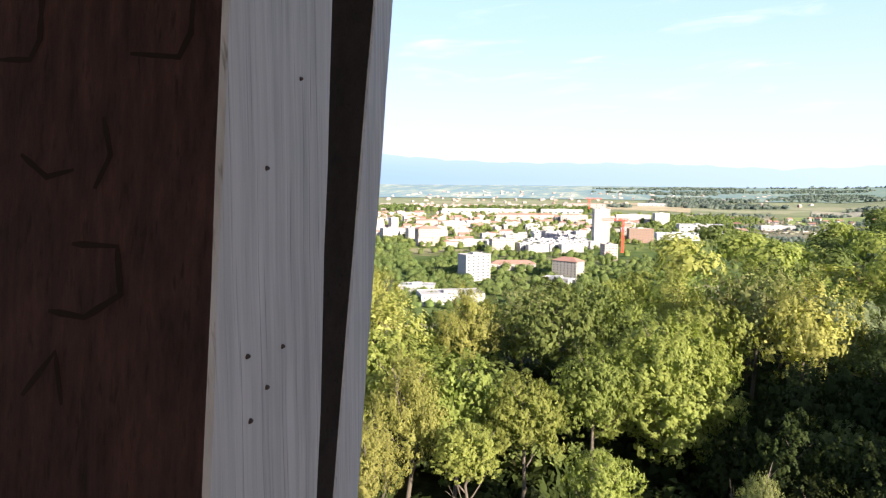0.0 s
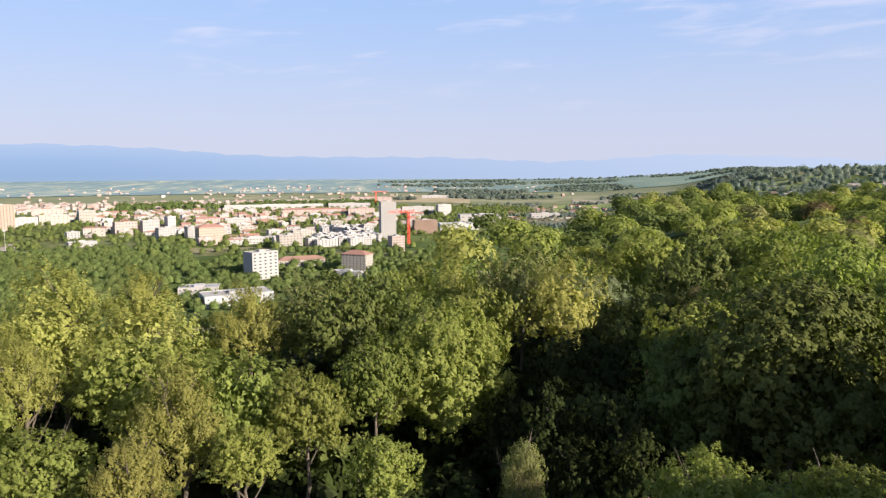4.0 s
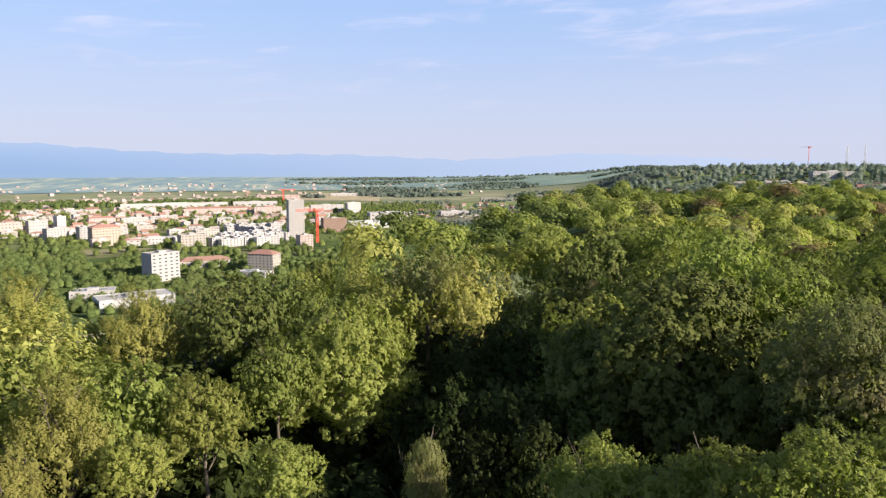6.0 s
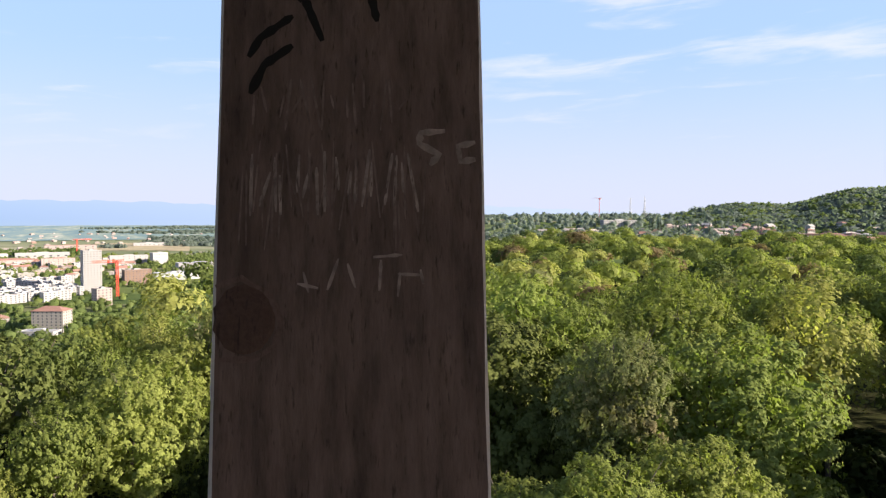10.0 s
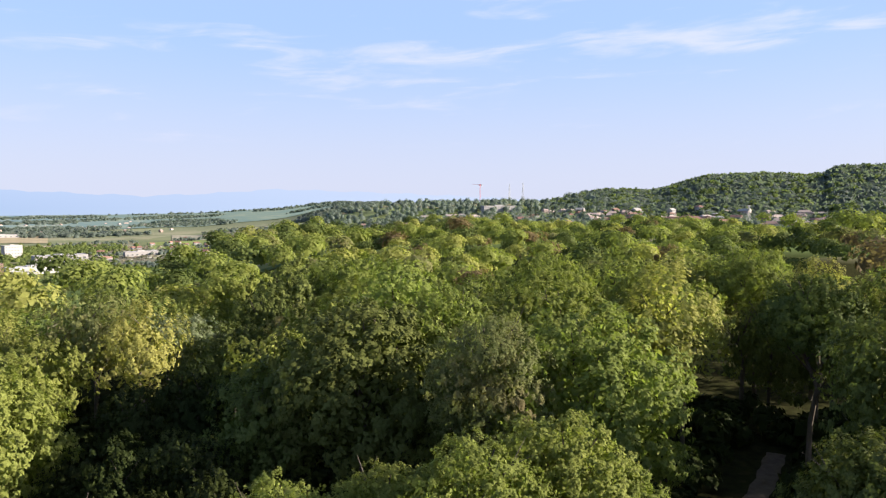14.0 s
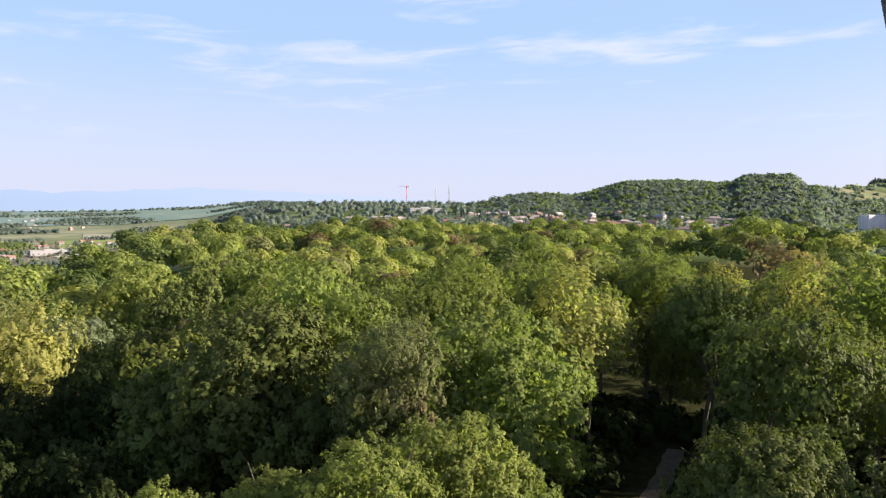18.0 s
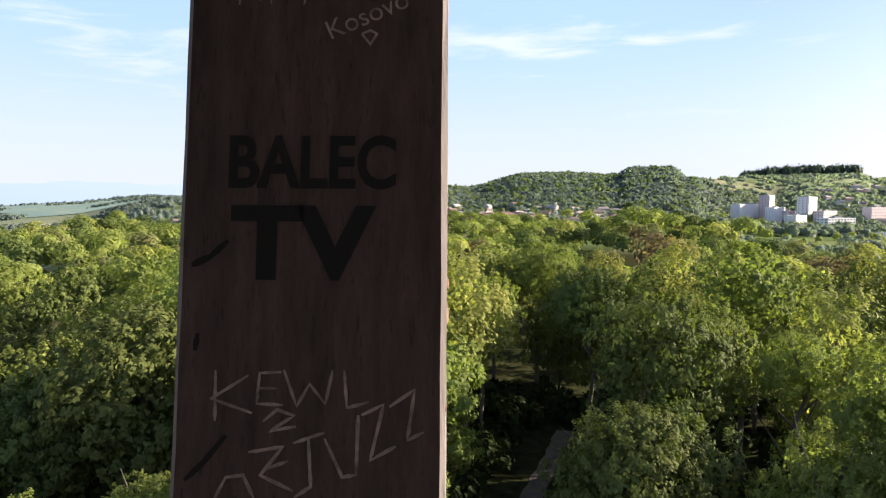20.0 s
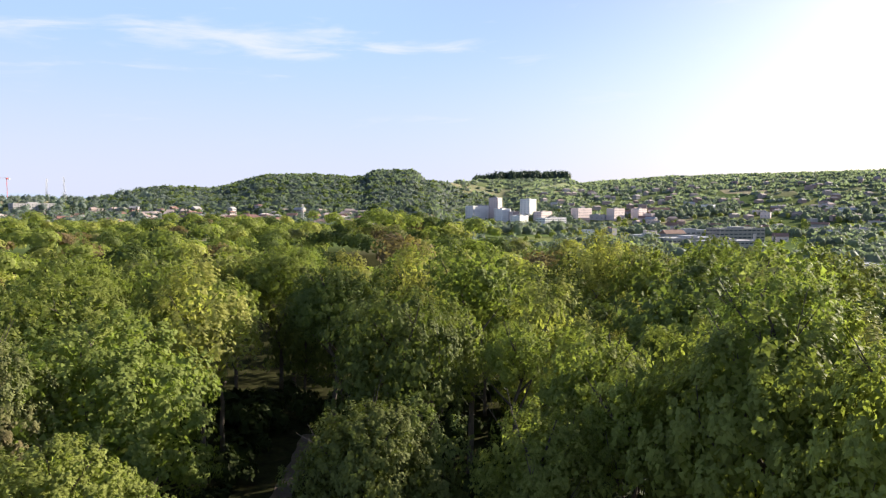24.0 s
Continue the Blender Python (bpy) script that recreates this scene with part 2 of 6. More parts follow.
REDINK = plain("faded red marker", (0.5, 0.16, 0.12), 0.7)

LEAF_GREEN = leaves("maple leaves", (0.138, 0.168, 0.042), (0.335, 0.370, 0.106))
LEAF_YELLOW = leaves("spring beech leaves", (0.192, 0.202, 0.051), (0.407, 0.396, 0.130))
LEAF_PALE = leaves("whitebeam leaves", (0.152, 0.177, 0.093), (0.310, 0.336, 0.202))
LEAF_DARK = leaves("oak leaves", (0.077, 0.112, 0.036), (0.206, 0.248, 0.087))
LEAF_BROWN = leaves("hornbeam leaves with dry seed", (0.137, 0.155, 0.060), (0.304, 0.310, 0.126), odd=(0.272, 0.201, 0.123))
LEAF_RED = leaves("bronze leaves", (0.120, 0.094, 0.052), (0.228, 0.165, 0.092))
# distance haze is mixed into these two leaf colours: bluish, pale, low contrast
LEAF_HILL_HAZE = leaves("hill wood leaves, hazed", (0.114, 0.145, 0.132), (0.175, 0.205, 0.181), 0.48)
LEAF_FAR_HAZE = leaves("far wood leaves, paled by haze", (0.145, 0.175, 0.138), (0.225, 0.255, 0.205), 0.5)
# oak green, deepened further so trees by the hollows look shaded
LEAF_OAK = leaves("dense oak leaves", (0.066, 0.092, 0.028), (0.185, 0.211, 0.063), 0.34)
# lighter copies of PINK and WHITE: hazy brightness put into far valley walls
ROSE = plain("rose wall lightened for haze", (0.66, 0.54, 0.51))
BRIGHT = plain("white wall lightened for haze", (0.74, 0.71, 0.69))
# leaf colour that carries the shade below the crowns
LEAF_SHADE = leaves("leaves darkened as in shade", (0.018, 0.026, 0.008), (0.042, 0.055, 0.016), 0.2)
# needle green lightened by the haze over the far spruces
NEEDLES = leaves("spruce needles", (0.046, 0.070, 0.050), (0.085, 0.115, 0.080), 0.3)

WHITE = plain("white render", (0.335, 0.320, 0.318))
CREAM = plain("cream render", (0.325, 0.295, 0.27))
OCHRE = plain("ochre render", (0.36, 0.275, 0.225))
PINK = plain("rose render", (0.38, 0.30, 0.28))
GREY = plain("grey concrete", (0.40, 0.40, 0.40))
BROWNWALL = plain("brown cladding", (0.20, 0.13, 0.10))
TILE = plain("red roof tiles", (0.28, 0.155, 0.125), 0.85)
TILE_BROWN = plain("brown roof tiles", (0.24, 0.145, 0.115), 0.85)
GRAVEL_ROOF = plain("gravel roof", (0.34, 0.33, 0.32), 0.95)
METAL_ROOF = plain("pale sheet roof", (0.36, 0.355, 0.36), 0.5)
CRANE_RED = plain("red crane steel", (0.62, 0.08, 0.05), 0.5)
STEEL = plain("galvanised steel", (0.35, 0.36, 0.37), 0.5, 0.6)
GLASS, _n, _l, _b = mat("window glass", 0.08)
_b.inputs["Base Color"].default_value, _b.inputs["Specular IOR Level"].default_value = (0.05, 0.06, 0.075, 1), 0.6


# ---- helpers for meshes ----
def part(name, bm, material, parent=None, label=""):
    """A bmesh as one mesh object under its thing."""
    me = bpy.data.meshes.new(name)
    bm.to_mesh(me)
    bm.free()
    for m in material if isinstance(material, (list, tuple)) else [material]:
        me.materials.append(m)
    ob = new(name, me)
    if parent:
        ob.parent = parent
    return tagged(ob, label=label)


def raw_mesh(name, verts, faces, material, smooth=False):
    """A mesh from numpy arrays: verts (n, 3), faces (m, 3 or 4)."""
    me = bpy.data.meshes.new(name)
    k = faces.shape[1]
    me.vertices.add(len(verts))
    me.vertices.foreach_set("co", np.ascontiguousarray(verts, np.float32).ravel())
    me.loops.add(faces.size)
    me.loops.foreach_set("vertex_index", np.ascontiguousarray(faces, np.int32).ravel())
    me.polygons.add(len(faces))
    me.polygons.foreach_set("loop_start", np.arange(0, faces.size, k, dtype=np.int32))
    if smooth:
        me.polygons.foreach_set("use_smooth", np.ones(len(faces), bool))
    me.update()
    me.validate()
    me.materials.append(material)
    return me


def box(bm, lo, hi, m=None, slot=0):
    """An axis-aligned box in bm, then moved by m."""
    r = bmesh.ops.create_cube(bm, size=1.0)
    for v in r["verts"]:
        v.co = Vector([lo[k] + (v.co[k] + 0.5) * (hi[k] - lo[k]) for k in range(3)])
        if m:
            v.co = m @ v.co
    if slot:
        for f in {f for v in r["verts"] for f in v.link_faces}:
            f.material_index = slot
    return r["verts"]


def polar(az, dist):
    return dist * math.sin(radians(az)), dist * math.cos(radians(az))


def smooth_step(a, b, x):
    t = np.clip((x - a) / (b - a), 0, 1)
    return t * t * (3 - 2 * t)


# ---- the land ----
# edge of the hilltop wood, by azimuth
def wood_edge(az):
    return np.interp(az, [-180, -60, -35, -12, -7, -3.5, 1, 6, 10, 15, 20, 24, 60, 67, 74, 80, 95, 120, 180],
                     [90, 90, 88, 88, 82, 95, 125, 160, 175, 235, 315, 400, 430, 360, 230, 170, 130, 110, 90])


# level of the country beyond it
def far_level(az):
    return np.interp(az, [-180, -60, 8, 14, 20, 24, 28, 40, 60, 72, 85, 110, 180],
                     [-40, -90, -90, -84, -56, -28, -10, 3, 0, -9, -18, -15, -40])


def crest(az):
    """Degrees by which the skyline of the hills stands over the eye."""
    return np.interp(az, [20, 24, 30, 42, 44, 46.5, 50.7, 54.5, 58, 61.6, 62.7, 63.4, 66.4, 67.2, 71, 74, 79, 80, 87, 102, 120, 150],
                     [-1.7, -0.95, -0.2, -0.15, 0.2, 0.8, 0.75, 1.8, 1.95, 1.75, 1.85, 2.32, 2.32, 1.5, 1.55, 1.75, 1.75, 1.4, 1.9, 2.2, 2.0, -1.0])


def ground_z(x, y):
    az, r = np.degrees(np.arctan2(x, y)), np.hypot(x, y)
    edge = wood_edge(az)
    far = far_level(az)
    z = far * smooth_step(edge * 0.9, edge + 420, r)
    z = z + np.where(far > -25, -3.0 * smooth_step(100, 380, r) * (1 - smooth_step(500, 900, r)), 0)
    ridge = np.interp(az, [40, 68, 74], [1500, 1600, 2300])
    top = 30 + ridge * np.tan(np.radians(crest(az)))
    rise = smooth_step(ridge - np.interp(az, [40, 70, 76], [480, 560, 1250]), ridge, r) * smooth_step(20, 26, az) * (1 - smooth_step(120, 160, az))
    z = z + (top - far) * rise
    z = z + 46 * smooth_step(2300, 4900, r) * (1 - smooth_step(20, 30, az))
    z = z + 1.2 * np.sin(x * 0.021 + 1.3) * np.sin(y * 0.017) * smooth_step(30, 120, r)
    return z


def height(x, y):
    return float(ground_z(np.float64(x), np.float64(y)))


def build_ground():
    az = np.radians(np.concatenate([np.arange(-180, -40, 5.0), np.arange(-40, 112, 0.8), np.arange(112, 180, 5.0)]))
    r = np.concatenate([[0.0], np.geomspace(6, 4950, 150)])
    A, R = np.meshgrid(az, r)
    X, Y = R * np.sin(A), R * np.cos(A)
    verts = np.stack([X, Y, ground_z(X, Y)], -1).reshape(-1, 3)
    na, nr = len(az), len(r)
    i, j = np.meshgrid(np.arange(nr - 1), np.arange(na), indexing="ij")
    k = (j + 1) % na
    faces = np.stack([i * na + j, (i + 1) * na + j, (i + 1) * na + k, i * na + k], -1).reshape(-1, 4)[:, ::-1]
    m, n, l, b = mat("meadows, fields and leaf litter", 1.0)
    b.inputs["Specular IOR Level"].default_value = 0.0
    v = mapped(n, l)
    # leaf litter under the wood, fields beyond
    litter = ramp(n, l, noisy(n, l, v, 0.7, 8), [(0.3, (0.020, 0.017, 0.011)), (0.55, (0.035, 0.038, 0.016)), (0.75, (0.06, 0.05, 0.03))])
    vo = n.new("ShaderNodeTexVoronoi")
    vo.inputs["Scale"].default_value = 0.0045
    l.new(mapped(n, l, (1.0, 1.9, 1)), vo.inputs["Vector"])
    sep = n.new("ShaderNodeSeparateColor")
    l.new(vo.outputs["Color"], sep.inputs["Color"])
    field = ramp(n, l, sep.outputs["Red"], [(0.0, (0.07, 0.10, 0.04)), (0.3, (0.10, 0.135, 0.05)), (0.5, (0.16, 0.175, 0.07)),
                                            (0.7, (0.08, 0.11, 0.04)), (0.85, (0.30, 0.26, 0.17)), (1.0, (0.13, 0.155, 0.07))])
    field = blend(n, l, field, (0.05, 0.075, 0.02), ramp(n, l, noisy(n, l, v, 0.012, 8), [(0.5, (0, 0, 0)), (0.68, (0.8, 0.8, 0.8))]))
    ln = n.new("ShaderNodeVectorMath")
    ln.operation = "LENGTH"
    l.new(mapped(n, l), ln.inputs[0])
    mr = n.new("ShaderNodeMapRange")
    mr.inputs["From Min"].default_value, mr.inputs["From Max"].default_value = 420, 520
    l.new(ln.outputs["Value"], mr.inputs["Value"])
    # fields turn paler with distance from the tower, 1.6 to 2.6 km
    straw = n.new("ShaderNodeMapRange")
    straw.inputs["From Min"].default_value, straw.inputs["From Max"].default_value, straw.inputs["To Max"].default_value = 1600, 2600, 0.65
    l.new(ln.outputs["Value"], straw.inputs["Value"])
    field = blend(n, l, field, (0.25, 0.265, 0.185), straw.outputs["Result"])
    l.new(blend(n, l, litter, field, mr.outputs["Result"]), b.inputs["Base Color"])
    bumped(n, l, b, noisy(n, l, v, 3.0, 6), 0.5, 0.05)
    ob = new("ground", raw_mesh("ground", verts, faces, m, True))
    tagged(ob, "leaf-littered woodland floor with green and straw-coloured fields beyond", "ground", kind="structure")


build_ground()


def track_az(d):
    return float(np.interp(d, [24, 45, 60, 68, 75, 82, 92], [52, 56, 58.3, 59.3, 60.1, 60.8, 61.3]))


def build_path():
    """The beaten track that runs out through the gap in the wood."""
    m, n, l, b = mat("beaten gravel", 0.95)
    v = mapped(n, l)
    c = ramp(n, l, noisy(n, l, v, 1.1, 8), [(0.3, (0.105, 0.080, 0.062)), (0.7, (0.18, 0.142, 0.112))])
    l.new(c, b.inputs["Base Color"])
    bumped(n, l, b, noisy(n, l, v, 14, 5), 0.6, 0.03)
    bm = bmesh.new()
    rows = []
    for k in range(60):
        s = k / 59
        d = 24 + 67 * s
        a = track_az(d)
        x, y = polar(a, d)
        w = 1.1 + 0.12 * math.sin(k * 1.7)
        nx, ny = math.cos(radians(a)), -math.sin(radians(a))
        rows.append([bm.verts.new((x + nx * o * w, y + ny * o * w, height(x, y) + 0.05 + 0.05 * (1 - o * o))) for o in (-1, -0.5, 0, 0.5, 1)])
    for p, q in zip(rows, rows[1:]):
        for k in range(4):
            bm.faces.new((p[k], p[k + 1], q[k + 1], q[k]))
    tagged(part("path", bm, m), "pale beaten gravel track through the wood", "path", kind="structure")


build_path()


def build_distance():
    """The far plain and the mountains behind it, four kilometres off and more, both glowing with haze in their colour.
    """
    m, n, l, b = mat("glowing hazy plain", 1.0)
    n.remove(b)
    # emission instead of sunlight; the haze is mixed into the ramp
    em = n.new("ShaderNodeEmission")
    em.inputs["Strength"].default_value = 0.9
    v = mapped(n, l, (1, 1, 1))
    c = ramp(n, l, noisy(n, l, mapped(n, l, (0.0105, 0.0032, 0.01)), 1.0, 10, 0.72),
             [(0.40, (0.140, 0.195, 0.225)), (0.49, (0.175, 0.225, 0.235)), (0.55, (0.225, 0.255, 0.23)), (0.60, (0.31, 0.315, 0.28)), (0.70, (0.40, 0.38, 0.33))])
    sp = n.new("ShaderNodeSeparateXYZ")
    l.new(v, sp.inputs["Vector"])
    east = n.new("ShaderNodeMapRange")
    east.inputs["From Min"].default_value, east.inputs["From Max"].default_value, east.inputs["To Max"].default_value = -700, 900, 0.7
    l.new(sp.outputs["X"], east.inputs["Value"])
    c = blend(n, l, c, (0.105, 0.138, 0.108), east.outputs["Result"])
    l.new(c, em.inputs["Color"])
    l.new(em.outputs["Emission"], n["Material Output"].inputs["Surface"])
    bm = bmesh.new()
    prev = None
    for k in range(72):
        a = -60 + k * 1.2
        q = [bm.verts.new((*polar(a, d), height(*polar(a, d)) + 3)) for d in range(3150, 4901, 125)]
        if prev:
            for b0, b1, c0, c1 in zip(prev, prev[1:], q, q[1:]):
                bm.faces.new((b0, c0, c1, b1))
        prev = q
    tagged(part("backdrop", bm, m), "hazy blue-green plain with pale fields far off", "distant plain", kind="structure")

    m2, n, l, b = mat("glowing hazy mountains", 1.0)
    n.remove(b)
    # emits as well: haze blue, fading to sky colour upwards and eastwards
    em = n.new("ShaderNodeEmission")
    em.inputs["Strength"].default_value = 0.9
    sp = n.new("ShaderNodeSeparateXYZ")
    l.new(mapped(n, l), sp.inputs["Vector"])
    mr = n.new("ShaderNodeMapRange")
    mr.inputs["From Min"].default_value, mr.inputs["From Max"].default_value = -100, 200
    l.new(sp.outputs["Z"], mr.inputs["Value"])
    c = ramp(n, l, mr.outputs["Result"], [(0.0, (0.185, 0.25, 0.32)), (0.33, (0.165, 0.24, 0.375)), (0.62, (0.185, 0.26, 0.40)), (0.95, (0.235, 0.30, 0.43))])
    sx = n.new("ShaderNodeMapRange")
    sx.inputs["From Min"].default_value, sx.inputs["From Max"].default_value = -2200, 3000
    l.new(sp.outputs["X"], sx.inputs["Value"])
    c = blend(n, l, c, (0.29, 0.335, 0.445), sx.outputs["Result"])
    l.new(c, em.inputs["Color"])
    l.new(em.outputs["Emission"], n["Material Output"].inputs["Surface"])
    bm = bmesh.new()
    rnd = random.Random(5)
    prev = None
    for k in range(241):
        a = -60 + k * 0.5
        el = float(np.interp(a, [-60, -36, -28, -21, -16, -11, 1, 10, 14, 20, 27, 34, 42, 60],
                             [1.6, 1.85, 2.0, 1.75, 1.35, 1.15, 1.12, 0.7, 0.85, 1.25, 1.0, 0.7, 0.3, 0.0]))
        el += -0.15 + 0.05 * math.sin(a * 1.7) + 0.03 * math.sin(a * 4.1 + 1) + rnd.uniform(-0.015, 0.015)
        x, y = polar(a, 4850)
        q = [bm.verts.new((x, y, -100)), bm.verts.new((x, y, 30 + 4850 * math.tan(radians(el))))]
        if prev:
            bm.faces.new((prev[0], q[0], q[1], prev[1]))
        prev = q
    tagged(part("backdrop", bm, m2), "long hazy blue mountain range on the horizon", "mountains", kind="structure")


build_distance()


def field(az0, az1, r0, r1, colour, label, lift=1.2):
    """One field, draped over the land."""
    na, nr = 14, 6
    A, R = np.meshgrid(np.radians(np.linspace(az0, az1, na)), np.linspace(r0, r1, nr))
    R = R * (1 + 0.02 * np.sin(A * 40 + r0))
    X, Y = R * np.sin(A), R * np.cos(A)
    i, j = np.meshgrid(np.arange(nr - 1), np.arange(na - 1), indexing="ij")
    f = np.stack([i * na + j, i * na + j + 1, (i + 1) * na + j + 1, (i + 1) * na + j], -1).reshape(-1, 4)
    v = np.stack([X, Y, ground_z(X, Y) + lift], -1).reshape(-1, 3)
    ob = new("field", raw_mesh("field", v, f, plain("field soil and crop", colour, 1.0, vary=0.22, scale=0.02), True))
    tagged(ob, label, "field", "fields of the plain", kind="structure")


field(10.3, 17.3, 1900, 2230, (0.17, 0.215, 0.055), "bright green meadow beyond the wood")
field(-3.8, 3.6, 2440, 2900, (0.33, 0.275, 0.17), "straw-coloured field on the plain", 1.5)
field(-3.0, 4.4, 1960, 2200, (0.30, 0.25, 0.17), "straw-coloured field behind the white blocks")
field(4.5, 12.0, 1450, 2010, (0.15, 0.14, 0.09), "brown-green allotment ground", 0.8)
field(-36.5, -30.5, 1180, 1290, (0.34, 0.29, 0.25), "pale gravel of the sports ground")
field(-37.5, -28.5, 1090, 1170, (0.20, 0.24, 0.12), "grass of the sports ground")
field(-19.0, -3.4, 2230, 2400, (0.15, 0.175, 0.085), "green strip of meadow beyond the town")
field(4.2, 9.5, 2060, 2350, (0.25, 0.235, 0.14), "pale meadow on the plain")
field(9.5, 18.0, 1650, 1890, (0.16, 0.16, 0.115), "grey-green allotment ground")
field(12.0, 21.0, 2250, 2600, (0.28, 0.26, 0.19), "straw-coloured field on the plain")
field(75.5, 81.5, 1780, 1960, (0.17, 0.20, 0.075), "light green meadow under the spruces")
field(25.5, 31.0, 1150, 1400, (0.17, 0.205, 0.07), "light green meadow on the ridge")


# ---- the lookout tower's top ----
CX, CY, EYE = 0.231, -6.443, 30.0
POST_R, POST_W, POST_D = 6.825, 0.24, 0.236
GAP, BRACE_W, BRACE_D = 0.381, 0.149, 0.173
LEAN_POST, LEAN_BRACE = 0.171, 0.455
FIRST, STEP = -12.03, 30.0
# EAVE is set so the unseen roof shades the second post, not the third
FLOOR, EAVE = EYE - 1.62, EYE + 2.5


def prism(bm, w, r0, d, lean, z0, z1, rings, rnd, wear=0.0006, chamfer=0.003):
    """A squared timber in the frame (tangent, outward, up): outward r0 at z = 0, leaning by lean. Slots: 0 sides, 1 inner face."""
    sec = [(-w / 2 + chamfer, 0), (w / 2 - chamfer, 0), (w / 2, chamfer), (w / 2, d - chamfer), (w / 2 - chamfer, d), (-w / 2 + chamfer, d), (-w / 2, d - chamfer), (-w / 2, chamfer)]
    loops = []
    for k in range(rings + 1):
        z = z0 + (z1 - z0) * k / rings
        loops.append([bm.verts.new((a + rnd.uniform(-wear, wear), r0 + c + lean * z + rnd.uniform(-wear, wear), z)) for a, c in sec])
    for p, q in zip(loops, loops[1:]):
        for k in range(8):
            f = bm.faces.new((p[k], p[(k + 1) % 8], q[(k + 1) % 8], q[k]))
            f.material_index = 1 if k == 0 else 0
    bm.faces.new(loops[0][::-1])
    bm.faces.new(loops[-1])


def post_frame(k):
    """From (tangent, outward, up from the eye) to the world."""
    a = radians(FIRST + STEP * k + (0.544 if k == 2 else 0))
    t, o = Vector((math.cos(a), -math.sin(a), 0)), Vector((math.sin(a), math.cos(a), 0))
    m = Matrix.Identity(4)
    for r in range(3):
        m[r][0], m[r][1], m[r][2] = t[r], o[r], (0, 0, 1)[r]
    m.translation = (CX, CY, EYE)
    return m


POSTS = {}


def build_post(k, label):
    rnd = random.Random(40 + k)
    root = new("timber_post")
    root.matrix_world = post_frame(k)
    tagged(root, label, "post", "posts round the lookout deck")
    bm = bmesh.new()
    inset = {0: -0.021, 1: 0.015, 2: 0.006}.get(k, 0.0)
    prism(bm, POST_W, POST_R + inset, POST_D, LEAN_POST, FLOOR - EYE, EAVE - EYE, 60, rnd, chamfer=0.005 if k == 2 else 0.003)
    part("upright", bm, [WOOD_SUNLIT if k == 2 else WOOD_SIDE, WOOD_GREY if k == 2 else WOOD_WORN if k == 1 else WOOD_INNER], root)
    bm = bmesh.new()
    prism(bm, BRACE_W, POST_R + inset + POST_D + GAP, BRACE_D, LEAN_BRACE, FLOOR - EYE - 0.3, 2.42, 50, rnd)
    part("leaning_brace", bm, [WOOD_SUNLIT if k == 2 else WOOD_SIDE, WOOD_FLECKED if k == 2 else WOOD_DARK], root, "leaning brace, inner face darkened for shade")
    POSTS[k] = root


for k in range(12):
    build_post(k, {0: "square post, brown stained and shade-darkened inside, grey weathered sides, faint carvings",
                   1: "square post, brown inner face scratched with pale writing, grey sides",
                   2: "square post with black marker writing and a sunlit pale side"}.get(k, "square weathered timber post with a leaning outer brace"))


def build_deck_and_roof():
    bm = bmesh.new()
    w = 0.14
    y = -7.0
    while y < 7.0:
        half = math.sqrt(max(0.0, 7.0 ** 2 - y * y))
        if half > 0.3:
            box(bm, (-half, y, -0.045), (half, y + w - 0.008, 0))
        y += w
    ob = part("floor", bm, DECK)
    ob.location = (CX, CY, FLOOR)
    tagged(ob, "grey timber boards of the lookout deck", "floor", kind="structure")
    # roof out of view, added to block the sun from the first two posts
    bm = bmesh.new()
    lo = [bm.verts.new((8.8 * math.cos(radians(a)), 8.8 * math.sin(radians(a)), 0)) for a in range(0, 360, 15)]
    up = [bm.verts.new((8.8 * math.cos(radians(a)), 8.8 * math.sin(radians(a)), 0.12)) for a in range(0, 360, 15)]
    under, over = bm.verts.new((0, 0, 2.4)), bm.verts.new((0, 0, 2.6))
    for k in range(24):
        j = (k + 1) % 24
        bm.faces.new((lo[j], lo[k], under))
        bm.faces.new((up[k], up[j], over))
        bm.faces.new((lo[k], lo[j], up[j], up[k]))
    ob = part("ceiling", bm, DECK)
    ob.location = (CX, CY, EAVE)
    tagged(ob, "unseen conical timber roof added over the lookout deck", "ceiling", kind="structure")
    bm = bmesh.new()
    bmesh.ops.create_cone(bm, cap_ends=True, segments=24, radius1=1.0, radius2=1.0, depth=EAVE + 2.0)
    ob = part("core", bm, DECK)
    ob.location = (CX, CY, (EAVE + 2.0) / 2)
    tagged(ob, "round timber core of the tower", "tower core", kind="structure")


build_deck_and_roof()


# ---- trees ----
def unit(v):
    return v / np.linalg.norm(v, axis=1, keepdims=True)


def flecks(g, p, w, s):
    """Leaves as triangles at p, facing w, of size s."""
    w = unit(w)
    a = unit(np.cross(w, g.normal(size=p.shape)))
    b = np.cross(w, a)
    return np.stack([p - a * s, p + a * s * 0.55 + b * s * 0.7, p + a * s * 0.55 - b * s * 0.7], 1).reshape(-1, 3)


